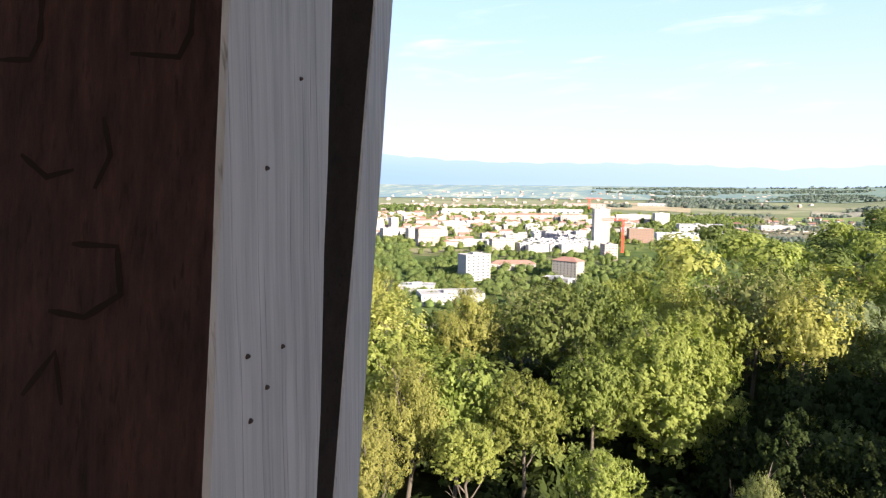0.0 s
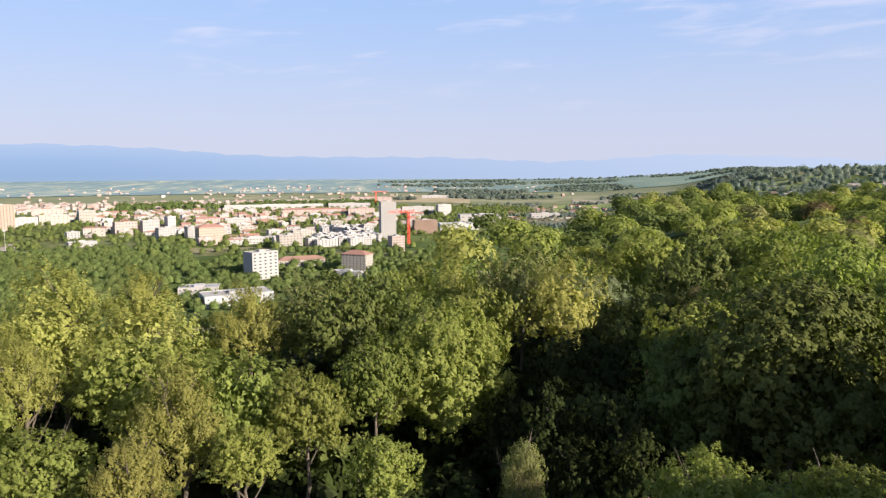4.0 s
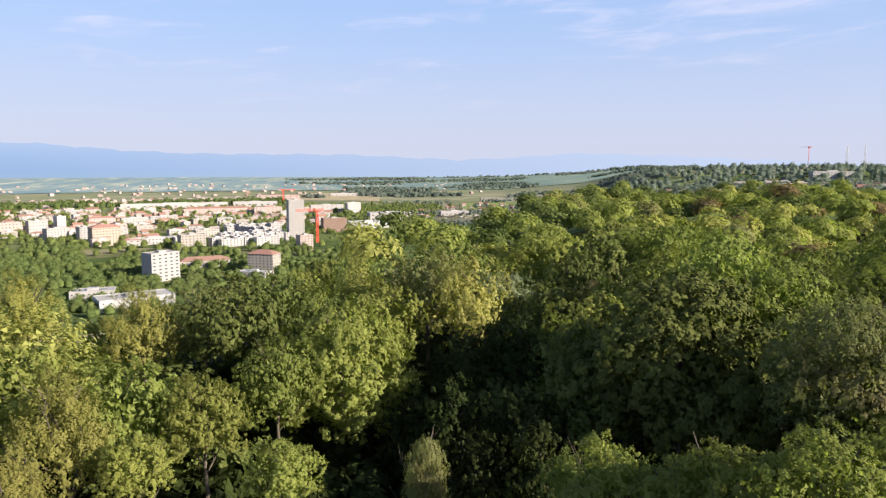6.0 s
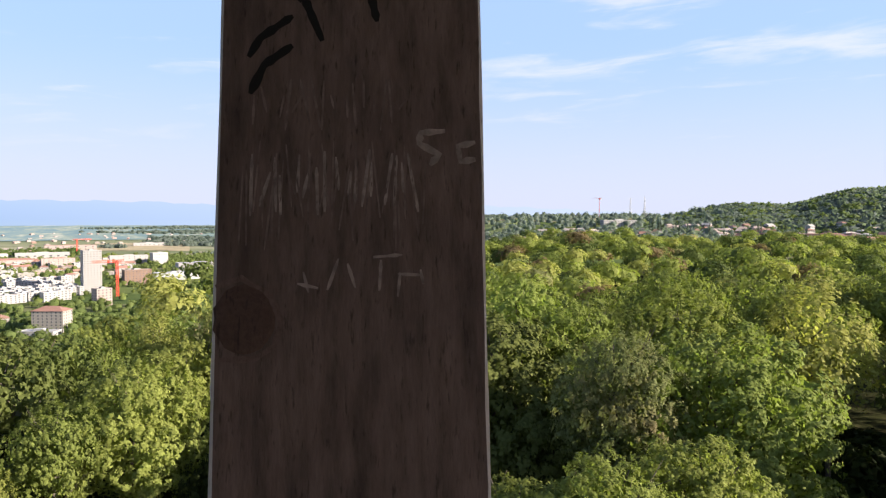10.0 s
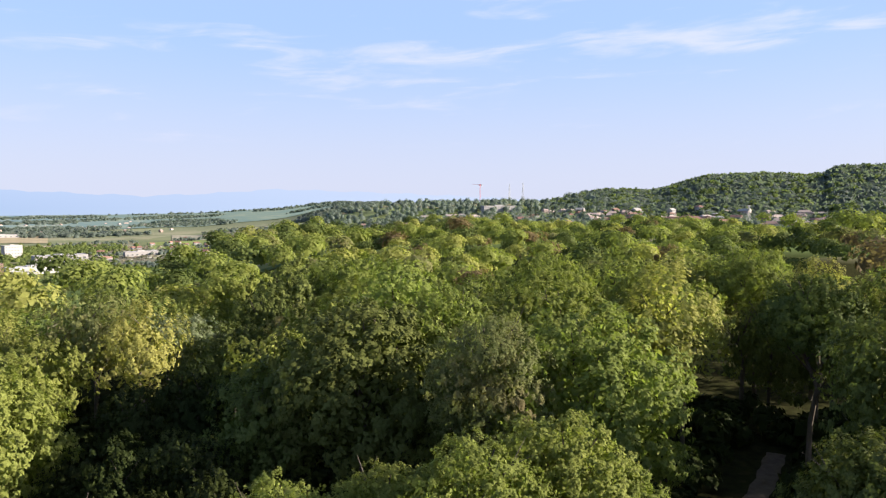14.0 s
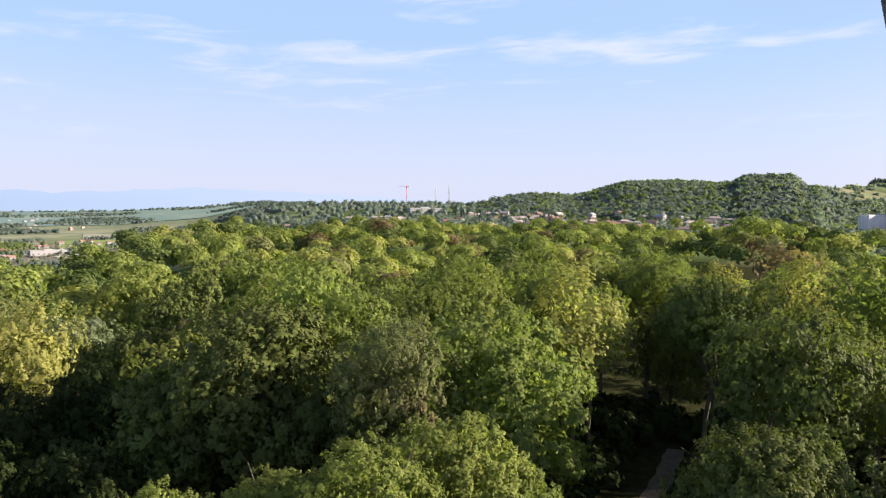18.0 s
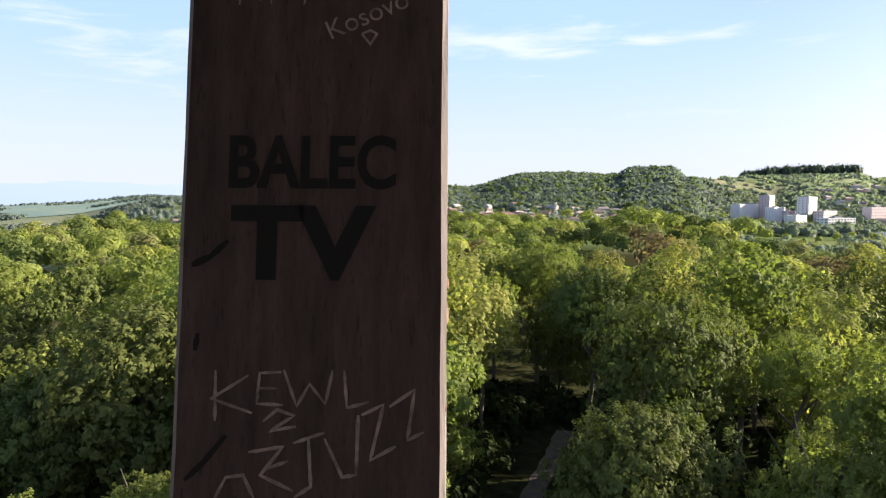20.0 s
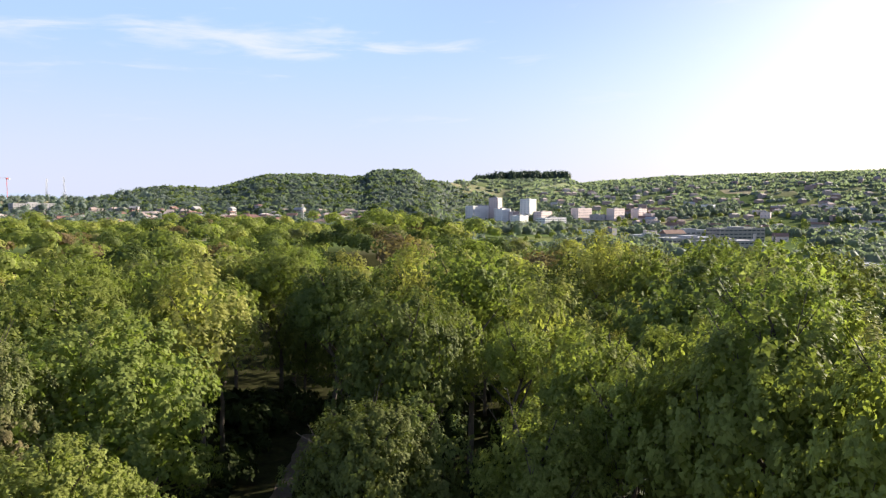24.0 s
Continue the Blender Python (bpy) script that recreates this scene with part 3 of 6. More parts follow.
def crown_mesh(name, seed, n, lumps, leaf, tall, material, shape="round", lowest=-0.6, spread=0.70, heart=0.5):
    """A crown of n leaves on pointed sprays that stand out of several billows; radius 1, half-height tall."""
    g = np.random.default_rng(seed)
    if shape == "cone":
        z = 1 - g.random(n) ** 0.55 * 2
        rad = (1 - z) / 2 * (0.75 + 0.25 * np.sin(z * 26)) * (0.55 + 0.45 * g.random(n) ** 0.4)
        a = g.random(n) * 2 * np.pi
        p = np.stack([rad * np.cos(a), rad * np.sin(a), z * tall], -1)
        v = flecks(g, p, np.stack([np.cos(a), np.sin(a), 0.6 + 0 * a], -1) + g.normal(size=p.shape) * 0.3, leaf * (0.6 + 0.8 * g.random((n, 1))))
        return raw_mesh(name, v, np.arange(len(v)).reshape(-1, 3), material)
    plume = shape == "plume"
    i = np.arange(lumps) + 0.5
    cz = 1 - (1 - lowest) * i / lumps
    ca = np.pi * (1 + 5 ** 0.5) * i + g.random(lumps) * 0.9
    cr = np.sqrt(1 - cz ** 2)
    d = np.stack([cr * np.cos(ca), cr * np.sin(ca), cz], -1)
    c = d * (spread * (0.74 + 0.36 * g.random(lumps)))[:, None]
    if plume:
        c[:, :2] *= (1 - 0.45 * np.clip(cz, 0, 1))[:, None]
    size = (0.24 + 0.20 * g.random(lumps)) * math.sqrt(26 / lumps)
    # sprays on the billows
    each = 24
    m = max(30, n // each)
    k = g.choice(lumps, m, p=size ** 2 / (size ** 2).sum())
    lobes = 7
    v = unit(g.normal(size=(lumps, lobes, 3)).reshape(-1, 3))
    dk = np.repeat(d, lobes, 0)
    v = unit(np.where(((v * dk).sum(1) < 0)[:, None], -v, v) + dk * 0.25 + (0, 0, 0.2))
    lobe = k * lobes + g.integers(0, lobes, m)
    u = unit(g.normal(size=(m, 3)))
    u = np.where(((u * v[lobe]).sum(1) < -0.1)[:, None], -u, u)
    u = unit(u + v[lobe] * 0.35 + (0, 0, 0.25))
    wide = (0.30 + 0.22 * g.random(lumps * lobes))[lobe]
    tip = c[k] + v[lobe] * (size[k] * 0.82)[:, None] + u * (size[k] * wide)[:, None] * (1.05 - 0.3 * g.random((m, 1)) ** 2)
    axis = unit(u * 0.5 + d[k] * 0.35 + g.normal(size=(m, 3)) * 0.18 + (0, 0, 0.9 if plume else 0.45))
    reach = ((0.17 if plume else 0.10) * (0.55 + 0.9 * g.random((m, 1)))) * math.sqrt(26 / lumps) ** 0.5
    t = np.repeat(np.arange(m), each)
    back = g.random((len(t), 1)) ** 0.75
    side = unit(g.normal(size=(len(t), 3))) * (1, 1, 0.65)
    p = tip[t] + axis[t] * reach[t] * (0.55 - back) + side * reach[t] * (0.10 + (0.34 if plume else 0.52) * back)
    w = side * 0.36 + axis[t] * 0.15 + u[t] * 0.42 + d[k][t] * 0.5 + (0, 0, 0.26) + g.normal(size=p.shape) * 0.17
    leaf_sets = [flecks(g, p * (1, 1, tall), w, leaf * (0.55 + 0.9 * g.random((len(t), 1))))]
    # the dense inside of the billows, and the shaded heart of the crown
    m2 = n // 5
    k2 = g.choice(lumps, m2, p=size ** 2 / (size ** 2).sum())
    u2 = unit(g.normal(size=(m2, 3)))
    p2 = c[k2] + u2 * size[k2][:, None] * (0.45 + 0.30 * g.random((m2, 1)))
    leaf_sets.append(flecks(g, p2 * (1, 1, tall), u2 + g.normal(size=p2.shape) * 0.4, leaf * 1.7 * (0.7 + 0.6 * g.random((m2, 1)))))
    m3 = n // 10
    u3 = unit(g.normal(size=(m3, 3)))
    p3 = u3 * (heart, heart, heart * tall) * (0.75 + 0.45 * g.random((m3, 1)))
    leaf_sets.append(flecks(g, p3, u3 + g.normal(size=p3.shape) * 0.3, (3.6 * heart / math.sqrt(m3)) * np.ones((m3, 1))))
    v = np.concatenate(leaf_sets)
    return raw_mesh(name, v, np.arange(len(v)).reshape(-1, 3), material)


def tube(bm, pts, radii, sides=7):
    loops = []
    for k, (p, r) in enumerate(zip(pts, radii)):
        ahead = (pts[min(k + 1, len(pts) - 1)] - pts[max(k - 1, 0)]).normalized()
        x = ahead.orthogonal().normalized()
        y = ahead.cross(x)
        loops.append([bm.verts.new(p + (x * math.cos(2 * math.pi * j / sides) + y * math.sin(2 * math.pi * j / sides)) * r) for j in range(sides)])
    for p, q in zip(loops, loops[1:]):
        for j in range(sides):
            bm.faces.new((p[j], p[(j + 1) % sides], q[(j + 1) % sides], q[j]))


def trunk_mesh(name, seed, limbs=7, twigs=0):
    """A trunk with limbs; height 1, limbs reach about 0.22 out."""
    rnd = random.Random(seed)
    bm = bmesh.new()
    bend = [Vector((rnd.uniform(-0.012, 0.012) * k, rnd.uniform(-0.012, 0.012) * k, k / 6)) for k in range(7)]
    tube(bm, bend, [0.016, 0.0135, 0.012, 0.010, 0.008, 0.005, 0.002], 9)
    for k in range(limbs):
        z = 0.45 + 0.45 * k / limbs
        s = bend[min(5, int(z * 6))].lerp(bend[min(6, int(z * 6) + 1)], z * 6 % 1)
        a = k * 2.4 + rnd.random()
        out = Vector((math.cos(a), math.sin(a), 0.9 + rnd.random() * 0.5))
        reach = 0.17 * (1.15 - z * 0.5)
        pts = [s + out * reach * f + Vector((0, 0, 0.02 * f * f)) for f in (0, 0.35, 0.7, 1.0)]
        tube(bm, pts, [0.0055, 0.004, 0.0026, 0.001], 6)
        for j in range(twigs):
            f = rnd.uniform(0.3, 1)
            o2 = (out + Vector((rnd.uniform(-1, 1), rnd.uniform(-1, 1), rnd.uniform(0.3, 1.2)))).normalized()
            tube(bm, [pts[0].lerp(pts[3], f), pts[0].lerp(pts[3], f) + o2 * reach * 0.7], [0.0016, 0.0006], 4)
    me = bpy.data.meshes.new(name)
    bm.to_mesh(me)
    bm.free()
    me.materials.append(BARK)
    return me


N_NEAR, N_MID, N_GRAND = 13500, 5200, 27000
TRUNKS = [trunk_mesh("trunk", s, 8, 3) for s in range(3)]
PLAIN_TRUNKS = [trunk_mesh("trunk", 9 + s, 5, 0) for s in range(2)]
KINDS = {}
for key, material, tall, lumps, leaf, text in (
        ("green", LEAF_GREEN, 0.95, 26, 1.0, "full maple crown in fresh mid-green leaf"),
        ("yellow", LEAF_YELLOW, 1.25, 22, 0.9, "tall beech in yellow-green spring leaf"),
        ("pale", LEAF_PALE, 0.9, 30, 1.0, "pale grey-green whitebeam in flower-like leaf"),
        ("dark", LEAF_OAK, 0.95, 24, 1.0, "broad oak in dense dark green leaf"),
        ("brown", LEAF_BROWN, 1.05, 28, 0.85, "hornbeam crown tinged brown with dry seed"),
        ("red", LEAF_RED, 1.0, 20, 1.0, "bronze-leaved beech crown among the green"),
        # the yew kind: ordinary trees of the shaded hollow, shade in their leaf colour
        ("yew", LEAF_SHADE, 1.0, 22, 1.0, "low tree, leaf colour darkened for shade"),
        ("spruce", NEEDLES, 2.2, 1, 1.0, "slim dark spruce")):
    shape = {"spruce": "cone", "yellow": "plume"}.get(key, "round")
    heart = 0.36 if key == "yellow" else 0.5
    near = [crown_mesh("crown", 11 * len(key) + 5 * v + ord(key[0]), N_NEAR, lumps + 10, leaf * 0.0235, tall, material, shape, heart=heart) for v in range(2 if key in ("green", "yellow", "dark") else 1)]
    mid = [crown_mesh("crown", 70 + 3 * v + ord(key[0]), N_MID, max(1, lumps - 4), leaf * 0.034, tall, material, shape, lowest=-0.4) for v in range(2)]
    grand = [crown_mesh("crown", 200 + ord(key[0]), N_GRAND, lumps + 34, leaf * 0.0178, tall, material, shape)] if key in ("green", "dark", "brown") else near
    KINDS[key] = (near, mid, text, tall, grand)

TREES = []
tree_rnd = random.Random(8)


def tree(az, dist, top, radius, kind, fine=True, deep=1.0):
    """A tree whose crown ends top metres over (or below) the eye, at that azimuth and distance."""
    near, mid, text, tall, grand = KINDS[kind]
    x, y = polar(az, dist)
    base = height(x, y)
    tip = 30 + top
    half = radius * tall * deep
    root = new("spruce_tree" if kind == "spruce" else "broadleaf_tree")
    root.location = (x, y, base)
    tagged(root, text + (", standing in the hilltop wood" if dist < 450 else ", standing in the valley"), "tree", "trees of the hilltop wood" if dist < 450 else "trees of the valley")
    trunk = new("trunk", tree_rnd.choice(TRUNKS if fine else PLAIN_TRUNKS))
    trunk.parent = root
    tall_by = max(4.0, tip - base - radius * 0.25)
    wide = min(tall_by, 24.0)
    trunk.scale, trunk.rotation_euler = (wide, wide, tall_by), (0, 0, tree_rnd.uniform(0, 6.28))
    crown = new("crown", tree_rnd.choice(mid if not fine else grand if radius > 5.7 or dist < 45 else near))
    crown.parent = root
    crown.location = (0, 0, tip - base - half)
    crown.scale = (radius * tree_rnd.uniform(0.94, 1.06), radius * tree_rnd.uniform(0.94, 1.06), radius * deep)
    crown.rotation_euler = (0, 0, tree_rnd.uniform(0, 6.28))
    TREES.append((x, y, radius))
    return root


# the trees next to the tower
# low trees in the shade-dark leaf, to darken the hollow
for az, r, top, size in ((10.5, 56, -18.5, 3.2), (13.0, 50, -20.0, 3.0), (16.5, 54, -18.0, 3.4), (19.0, 48, -19.0, 3.0), (11.5, 68, -16.5, 3.6), (7.6, 60, -20.5, 2.8), (16.0, 70, -15.5, 3.8)):
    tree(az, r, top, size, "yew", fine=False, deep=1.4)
tree(8.7, 43.3, -17.2, 1.7, "brown", deep=1.9)
tree(18.4, 84, -13.8, 5.6, "dark", deep=1.04)
tree(14.6, 62, -19.5, 4.4, "dark", deep=1.04)
tree(29.4, 60, -6.9, 10.0, "dark", deep=1.08)
tree(21.8, 60, -14.0, 5.6, "dark", deep=1.12)
tree(36.6, 66, -7.6, 6.3, "green", deep=1.04)
tree(40.6, 53, -7.8, 6.1, "brown", deep=1.12)
tree(45.0, 71, -6.9, 7.6, "green", deep=0.96)
tree(48.0, 57, -7.9, 9.6, "green", deep=1.0)
tree(24.0, 37, -14.6, 3.8, "green", deep=1.0)
tree(29.2, 36, -14.8, 3.2, "green", deep=1.0)
tree(34.3, 34.5, -12.8, 3.0, "green", deep=1.1)
tree(41.2, 34.5, -11.5, 4.2, "green", deep=1.0)
tree(47.0, 40, -11.6, 5.0, "green", deep=1.0)
tree(51.5, 41, -14.6, 3.4, "green", deep=1.0)
tree(98.5, 44, -4.2, 7.7, "green", deep=1.35)
tree(107.0, 40, -4.2, 6.6, "green", deep=1.35)
tree(55.0, 105, -8.0, 6.3, "green", deep=0.96)
tree(63.0, 120, -9.0, 6.6, "yellow", deep=0.96)
tree(59.3, 146, -9.2, 6.1, "green", deep=0.96)
tree(-27.9, 75.1, -9.0, 6.3, "yellow", deep=1.05)
tree(-22.4, 77.1, -10.4, 4.2, "yellow", deep=1.05)
tree(-14.5, 78.1, -12.7, 4.0, "yellow", deep=1.05)
tree(-10.0, 84.0, -13.0, 5.4, "brown", deep=1.05)
tree(-33.9, 68.2, -10.7, 4.8, "yellow", deep=1.05)
tree(-37.9, 60.2, -11.4, 4.5, "yellow", deep=1.05)
tree(-30.6, 60.1, -12.6, 2.8, "yellow", deep=1.05)
tree(-20.0, 50.1, -13.3, 3.4, "yellow", deep=1.15)
tree(-35.3, 50.2, -13.4, 3.8, "green", deep=1.05)
tree(-39.0, 42.2, -13.1, 3.0, "yellow", deep=1.05)
tree(-29.9, 46.1, -15.3, 3.3, "green", deep=1.05)
tree(-10.1, 54.0, -15.6, 3.5, "green", deep=1.2)
tree(-15.0, 46.1, -16.9, 2.5, "green", deep=1.05)
tree(-24.0, 42.1, -15.4, 2.6, "yellow", deep=1.05)
tree(1.1, 66.0, -12.5, 7.5, "green", deep=1.15)
tree(-4.1, 61.0, -14.9, 4.1, "green", deep=1.2)
tree(-3.5, 46.0, -18.3, 2.9, "green", deep=1.05)
tree(2.3, 98.0, -13.3, 6.3, "yellow", deep=1.2)
tree(-1.2, 93.0, -16.1, 4.5, "green", deep=1.2)
tree(14.1, 92.9, -13.4, 6.4, "pale", deep=0.95)
tree(8.0, 112.0, -12.3, 8.0, "green", deep=1.05)
tree(18.3, 119.9, -10.6, 9.1, "green", deep=1.05)
tree(58.6, 102.7, -6.1, 5.2, "green", deep=1.05)
# dark leaf on these three makes the gap by the track look shaded
tree(63.6, 80.9, -6.5, 5.9, "dark", deep=1.05)
tree(70.3, 55.3, -6.4, 5.0, "dark", deep=1.35)
tree(70.0, 42.2, -10.6, 4.8, "dark", deep=1.2)
tree(40.9, 69.4, -8.7, 5.3, "green", deep=1.05)
tree(52.0, 92.2, -8.0, 6.4, "green", deep=1.05)
tree(44.0, 101.7, -7.3, 7.1, "green", deep=1.05)
tree(72.0, 66.2, -7.9, 6.2, "green", deep=1.05)
tree(79.0, 59.8, -9.6, 3.0, "green", deep=1.05)
tree(85.8, 52.2, -8.1, 4.7, "green", deep=1.35)
# dark leaf again, for shade beside the gap
tree(71.9, 45.1, -12.1, 4.5, "dark", deep=1.3)
tree(82.9, 43.0, -11.2, 4.0, "green", deep=1.35)
tree(88.9, 47.4, -9.7, 3.5, "green", deep=1.35)
tree(93.8, 49.7, -6.7, 4.7, "green", deep=1.35)
tree(98.6, 45.9, -3.6, 4.0, "green", deep=1.35)
tree(86.7, 81.3, -10.5, 4.2, "yellow", deep=1.05)
tree(90.1, 93.5, -10.8, 5.5, "green", deep=1.05)
tree(63.7, 93.5, -10.3, 4.5, "green", deep=1.05)
tree(59.4, 111.1, -7.8, 4.6, "green", deep=1.05)
tree(75.1, 99.5, -9.9, 7.6, "green", deep=1.05)
tree(80.6, 104.9, -10.2, 7.1, "green", deep=1.05)
# two dark crowns added to cover sunlit floor in the gap
tree(60.4, 103, -11.5, 5.6, "dark", deep=1.7)
tree(64.6, 104, -11.0, 5.0, "dark", deep=1.7)


def in_gap(az, r, size):
    """Openings in the wood: the track's and two dark hollows."""
    def near(mid, half, r0, r1):
        return r0 < r < r1 and abs(az - mid) * r * 0.0175 < half * r * 0.0175 + size * 0.8
    return near(59.0, 3.0, 30, 72) or near(60.8, 1.2, 70, 96) or near(62.5, 3.2, 165, 230) or near(9.2, 2.2, 40, 80) or near(18.8, 0.8, 40, 56)


def fill_wood():
    g = random.Random(21)
    spots = [(x, y, r) for x, y, r in TREES]
    near_count = 0
    inner, outer = [], []
    for _ in range(60000):
        az = g.uniform(-42, 112)
        r = math.sqrt(g.uniform(44 ** 2, 440 ** 2))
        size = g.uniform(4.4, 7.4) * (1.05 if r > 200 else 1.0)
        if r > float(wood_edge(az)) or r < (56 if az < 6 else 66) or in_gap(az, r, size):
            continue
        x, y = polar(az, r)
        if any((x - a) ** 2 + (y - b) ** 2 < ((size + c) * (0.76 if r < 125 else 0.74)) ** 2 for a, b, c in spots):
            continue
        spots.append((x, y, size))
        (inner if r < 125 else outer).append((az, r, size))
    kinds = ["green"] * 12 + ["yellow"] * 3 + ["dark"] * 6 + ["brown"] * 2
    for az, r, size in inner:
        edge = float(wood_edge(az))
        top = -10.5 + 2.2 * math.sin(az * 0.31 + r * 0.05) + g.uniform(-1.6, 1.6) - (2.2 if az < 20 else 0) + (3.0 if az > 74 else 0) + g.choice((-1.8, 0, 0, 1.6)) - 3.5 * max(0, 1 - (r - 40) / 30)
        if az < -3:
            top -= 1.5
        tree(az, r, top, size, g.choice(kinds), fine=False, deep=g.uniform(0.95, 1.25))
    # the rest of the wood, too far to tell one tree from the next
    stuff = {}
    for az, r, size in outer:
        stuff.setdefault(g.choice(kinds + ["red"]), []).append((az, r, size))
    for key, rows in stuff.items():
        far_crowns("canopy", rows, KINDS[key][0][0].materials[0], 560, "closed canopy of the hilltop wood in spring green",
                   lambda az, r: -11.6 + 1.8 * math.sin(az * 0.4) + 1.5 * math.sin(r * 0.05 + az * 0.2) + (2.6 if r > 260 else 0) + (3.0 if az > 72 else 0) + (3.2 if 58 < az < 72 and 235 < r < 300 else 0))


def far_crowns(name, rows, material, n, label, top, seed=3, tall=0.9):
    """Many far crowns in one mesh. rows: azimuth, distance, radius; top(az, r): metres over the eye, or None for the ground."""
    g = np.random.default_rng(seed + len(rows))
    verts = []
    for az, r, size in rows:
        x, y = polar(az, r)
        lumps = 10
        d = g.normal(size=(lumps, 3))
        d /= np.linalg.norm(d, axis=1, keepdims=True)
        d[:, 2] = np.abs(d[:, 2]) * 0.9 - 0.1
        k = g.integers(0, lumps, n)
        u = g.normal(size=(n, 3))
        u /= np.linalg.norm(u, axis=1, keepdims=True)
        u[:, 2] = np.abs(u[:, 2]) - 0.25
        p = d[k] * 0.62 + u * (0.42 * (1 - 0.3 * g.random((n, 1)) ** 2))
        w = u * 0.5 + d[k] * 0.7 + g.normal(size=(n, 3)) * 0.3 + (0, 0, 0.25)
        w /= np.linalg.norm(w, axis=1, keepdims=True)
        a = np.cross(w, g.normal(size=(n, 3)))
        a /= np.linalg.norm(a, axis=1, keepdims=True)
        b = np.cross(w, a)
        s = (1.75 / math.sqrt(n)) * (0.6 + 0.8 * g.random((n, 1)))
        q = np.stack([p - a * s, p + a * s * 0.5 + b * s * 0.8, p + a * s * 0.5 - b * s * 0.8], 1) * size
        h = g.normal(size=(n // 8, 3))
        h /= np.linalg.norm(h, axis=1, keepdims=True)
        h[:, 2] = np.abs(h[:, 2]) - 0.3
        ha = np.cross(h, g.normal(size=h.shape))
        ha /= np.linalg.norm(ha, axis=1, keepdims=True)
        hb = np.cross(h, ha)
        big = 4.0 / math.sqrt(n)
        hq = np.stack([h * 0.7 - ha * big, h * 0.7 + ha * big * 0.5 + hb * big * 0.8, h * 0.7 + ha * big * 0.5 - hb * big * 0.8], 1) * size
        q = np.concatenate([q, hq])
        q[..., 2] *= tall
        cz = 30 + top(az, r) + g.normal() * 1.9 - size if top else height(x, y) + size * 0.75
        verts.append(q.reshape(-1, 3) + (x, y, cz))
    v = np.concatenate(verts)
    ob = new(name, raw_mesh(name, v, np.arange(len(v)).reshape(-1, 3), material))
    tagged(ob, label, "woodland", kind="stuff")


fill_wood()


def ball(level):
    bm = bmesh.new()
    bmesh.ops.create_icosphere(bm, subdivisions=level, radius=1.0)
    bmesh.ops.delete(bm, geom=[v for v in bm.verts if v.co.z < -0.6], context="VERTS")
    bm.verts.index_update()
    v = np.array([tuple(k.co) for k in bm.verts])
    f = np.array([[k.index for k in t.verts] for t in bm.faces])
    bm.free()
    return v, f


BALLS = {1: ball(1), 2: ball(2)}


def billowed(name, rows, material, level, sprays, label, seed=3, tall=0.95, sink=0.7):
    """Woods far off: each crown an uneven billow with sprays standing out of it."""
    g = np.random.default_rng(seed)
    v0, f0 = BALLS[level]
    verts, faces, count = [], [], 0
    for az, r, size in rows:
        x, y = polar(az, r)
        at = np.array((x, y, height(x, y) + size * sink))
        ph = g.random(6) * 6.28
        bulge = 0.88 + 0.09 * np.sin(v0[:, :1] * 4 + ph[0]) * np.sin(v0[:, 1:2] * 4 + ph[1]) + 0.10 * np.sin(v0[:, 2:] * 5 + ph[2]) + g.uniform(-0.08, 0.08, (len(v0), 1))
        stretch = np.array((g.uniform(0.85, 1.15), g.uniform(0.85, 1.15), tall * g.uniform(0.8, 1.25)))
        verts.append(v0 * bulge * stretch * (size * 0.92) + at)
        faces.append(f0 + count)
        count += len(v0)
        u = g.normal(size=(sprays, 3))
        u[:, 2] = np.abs(u[:, 2])
        u /= np.linalg.norm(u, axis=1, keepdims=True)
        w = u + g.normal(size=u.shape) * 0.45
        w /= np.linalg.norm(w, axis=1, keepdims=True)
        a = np.cross(w, g.normal(size=u.shape))
        a /= np.linalg.norm(a, axis=1, keepdims=True)
        b = np.cross(w, a)
        p = u * (0.84 + 0.24 * g.random((sprays, 1))) * stretch
        s = (0.95 / math.sqrt(sprays)) * (0.6 + 0.8 * g.random((sprays, 1)))
        q = np.stack([p - a * s, p + a * s * 0.5 + b * s * 0.8, p + a * s * 0.5 - b * s * 0.8], 1) * size + at
        verts.append(q.reshape(-1, 3))
        faces.append(np.arange(sprays * 3).reshape(-1, 3) + count)
        count += sprays * 3
    ob = new(name, raw_mesh(name, np.concatenate(verts), np.concatenate(faces), material, True))
    tagged(ob, label, "woodland", kind="stuff")


def undergrowth():
    g = random.Random(77)
    rows = []
    for _ in range(1500):
        az, r = g.uniform(-40, 110), math.sqrt(g.uniform(24 ** 2, 105 ** 2))
        x, y = polar(az, r)
        track = track_az(r)
        if abs(az - track) * r * 0.0175 > 3.6 or r > 93:
            rows.append((az, r, g.uniform(1.2, 3.0)))
    # shrubs take the shade-dark leaf too
    far_crowns("undergrowth", rows, LEAF_SHADE, 80, "shrubs and saplings under the trees, leaf colour darkened for shade", None, 20, 1.1)


undergrowth()


# ---- buildings ----
WINDOWS = {}


def window_mesh(w, h):
    """A window: a frame round a recessed pane; slot 0 frame, 1 glass. Faces -y."""
    if (w, h) not in WINDOWS:
        bm = bmesh.new()
        t = 0.12
        box(bm, (-w / 2, -0.06, 0), (w / 2, 0.05, h))
        box(bm, (-w / 2 + t, -0.09, t), (w / 2 - t, -0.05, h - t), slot=1)
        me = bpy.data.meshes.new("window")
        bm.to_mesh(me)
        bm.free()
        me.materials.append(WHITE)
        me.materials.append(GLASS)
        WINDOWS[w, h] = me
    return WINDOWS[w, h]


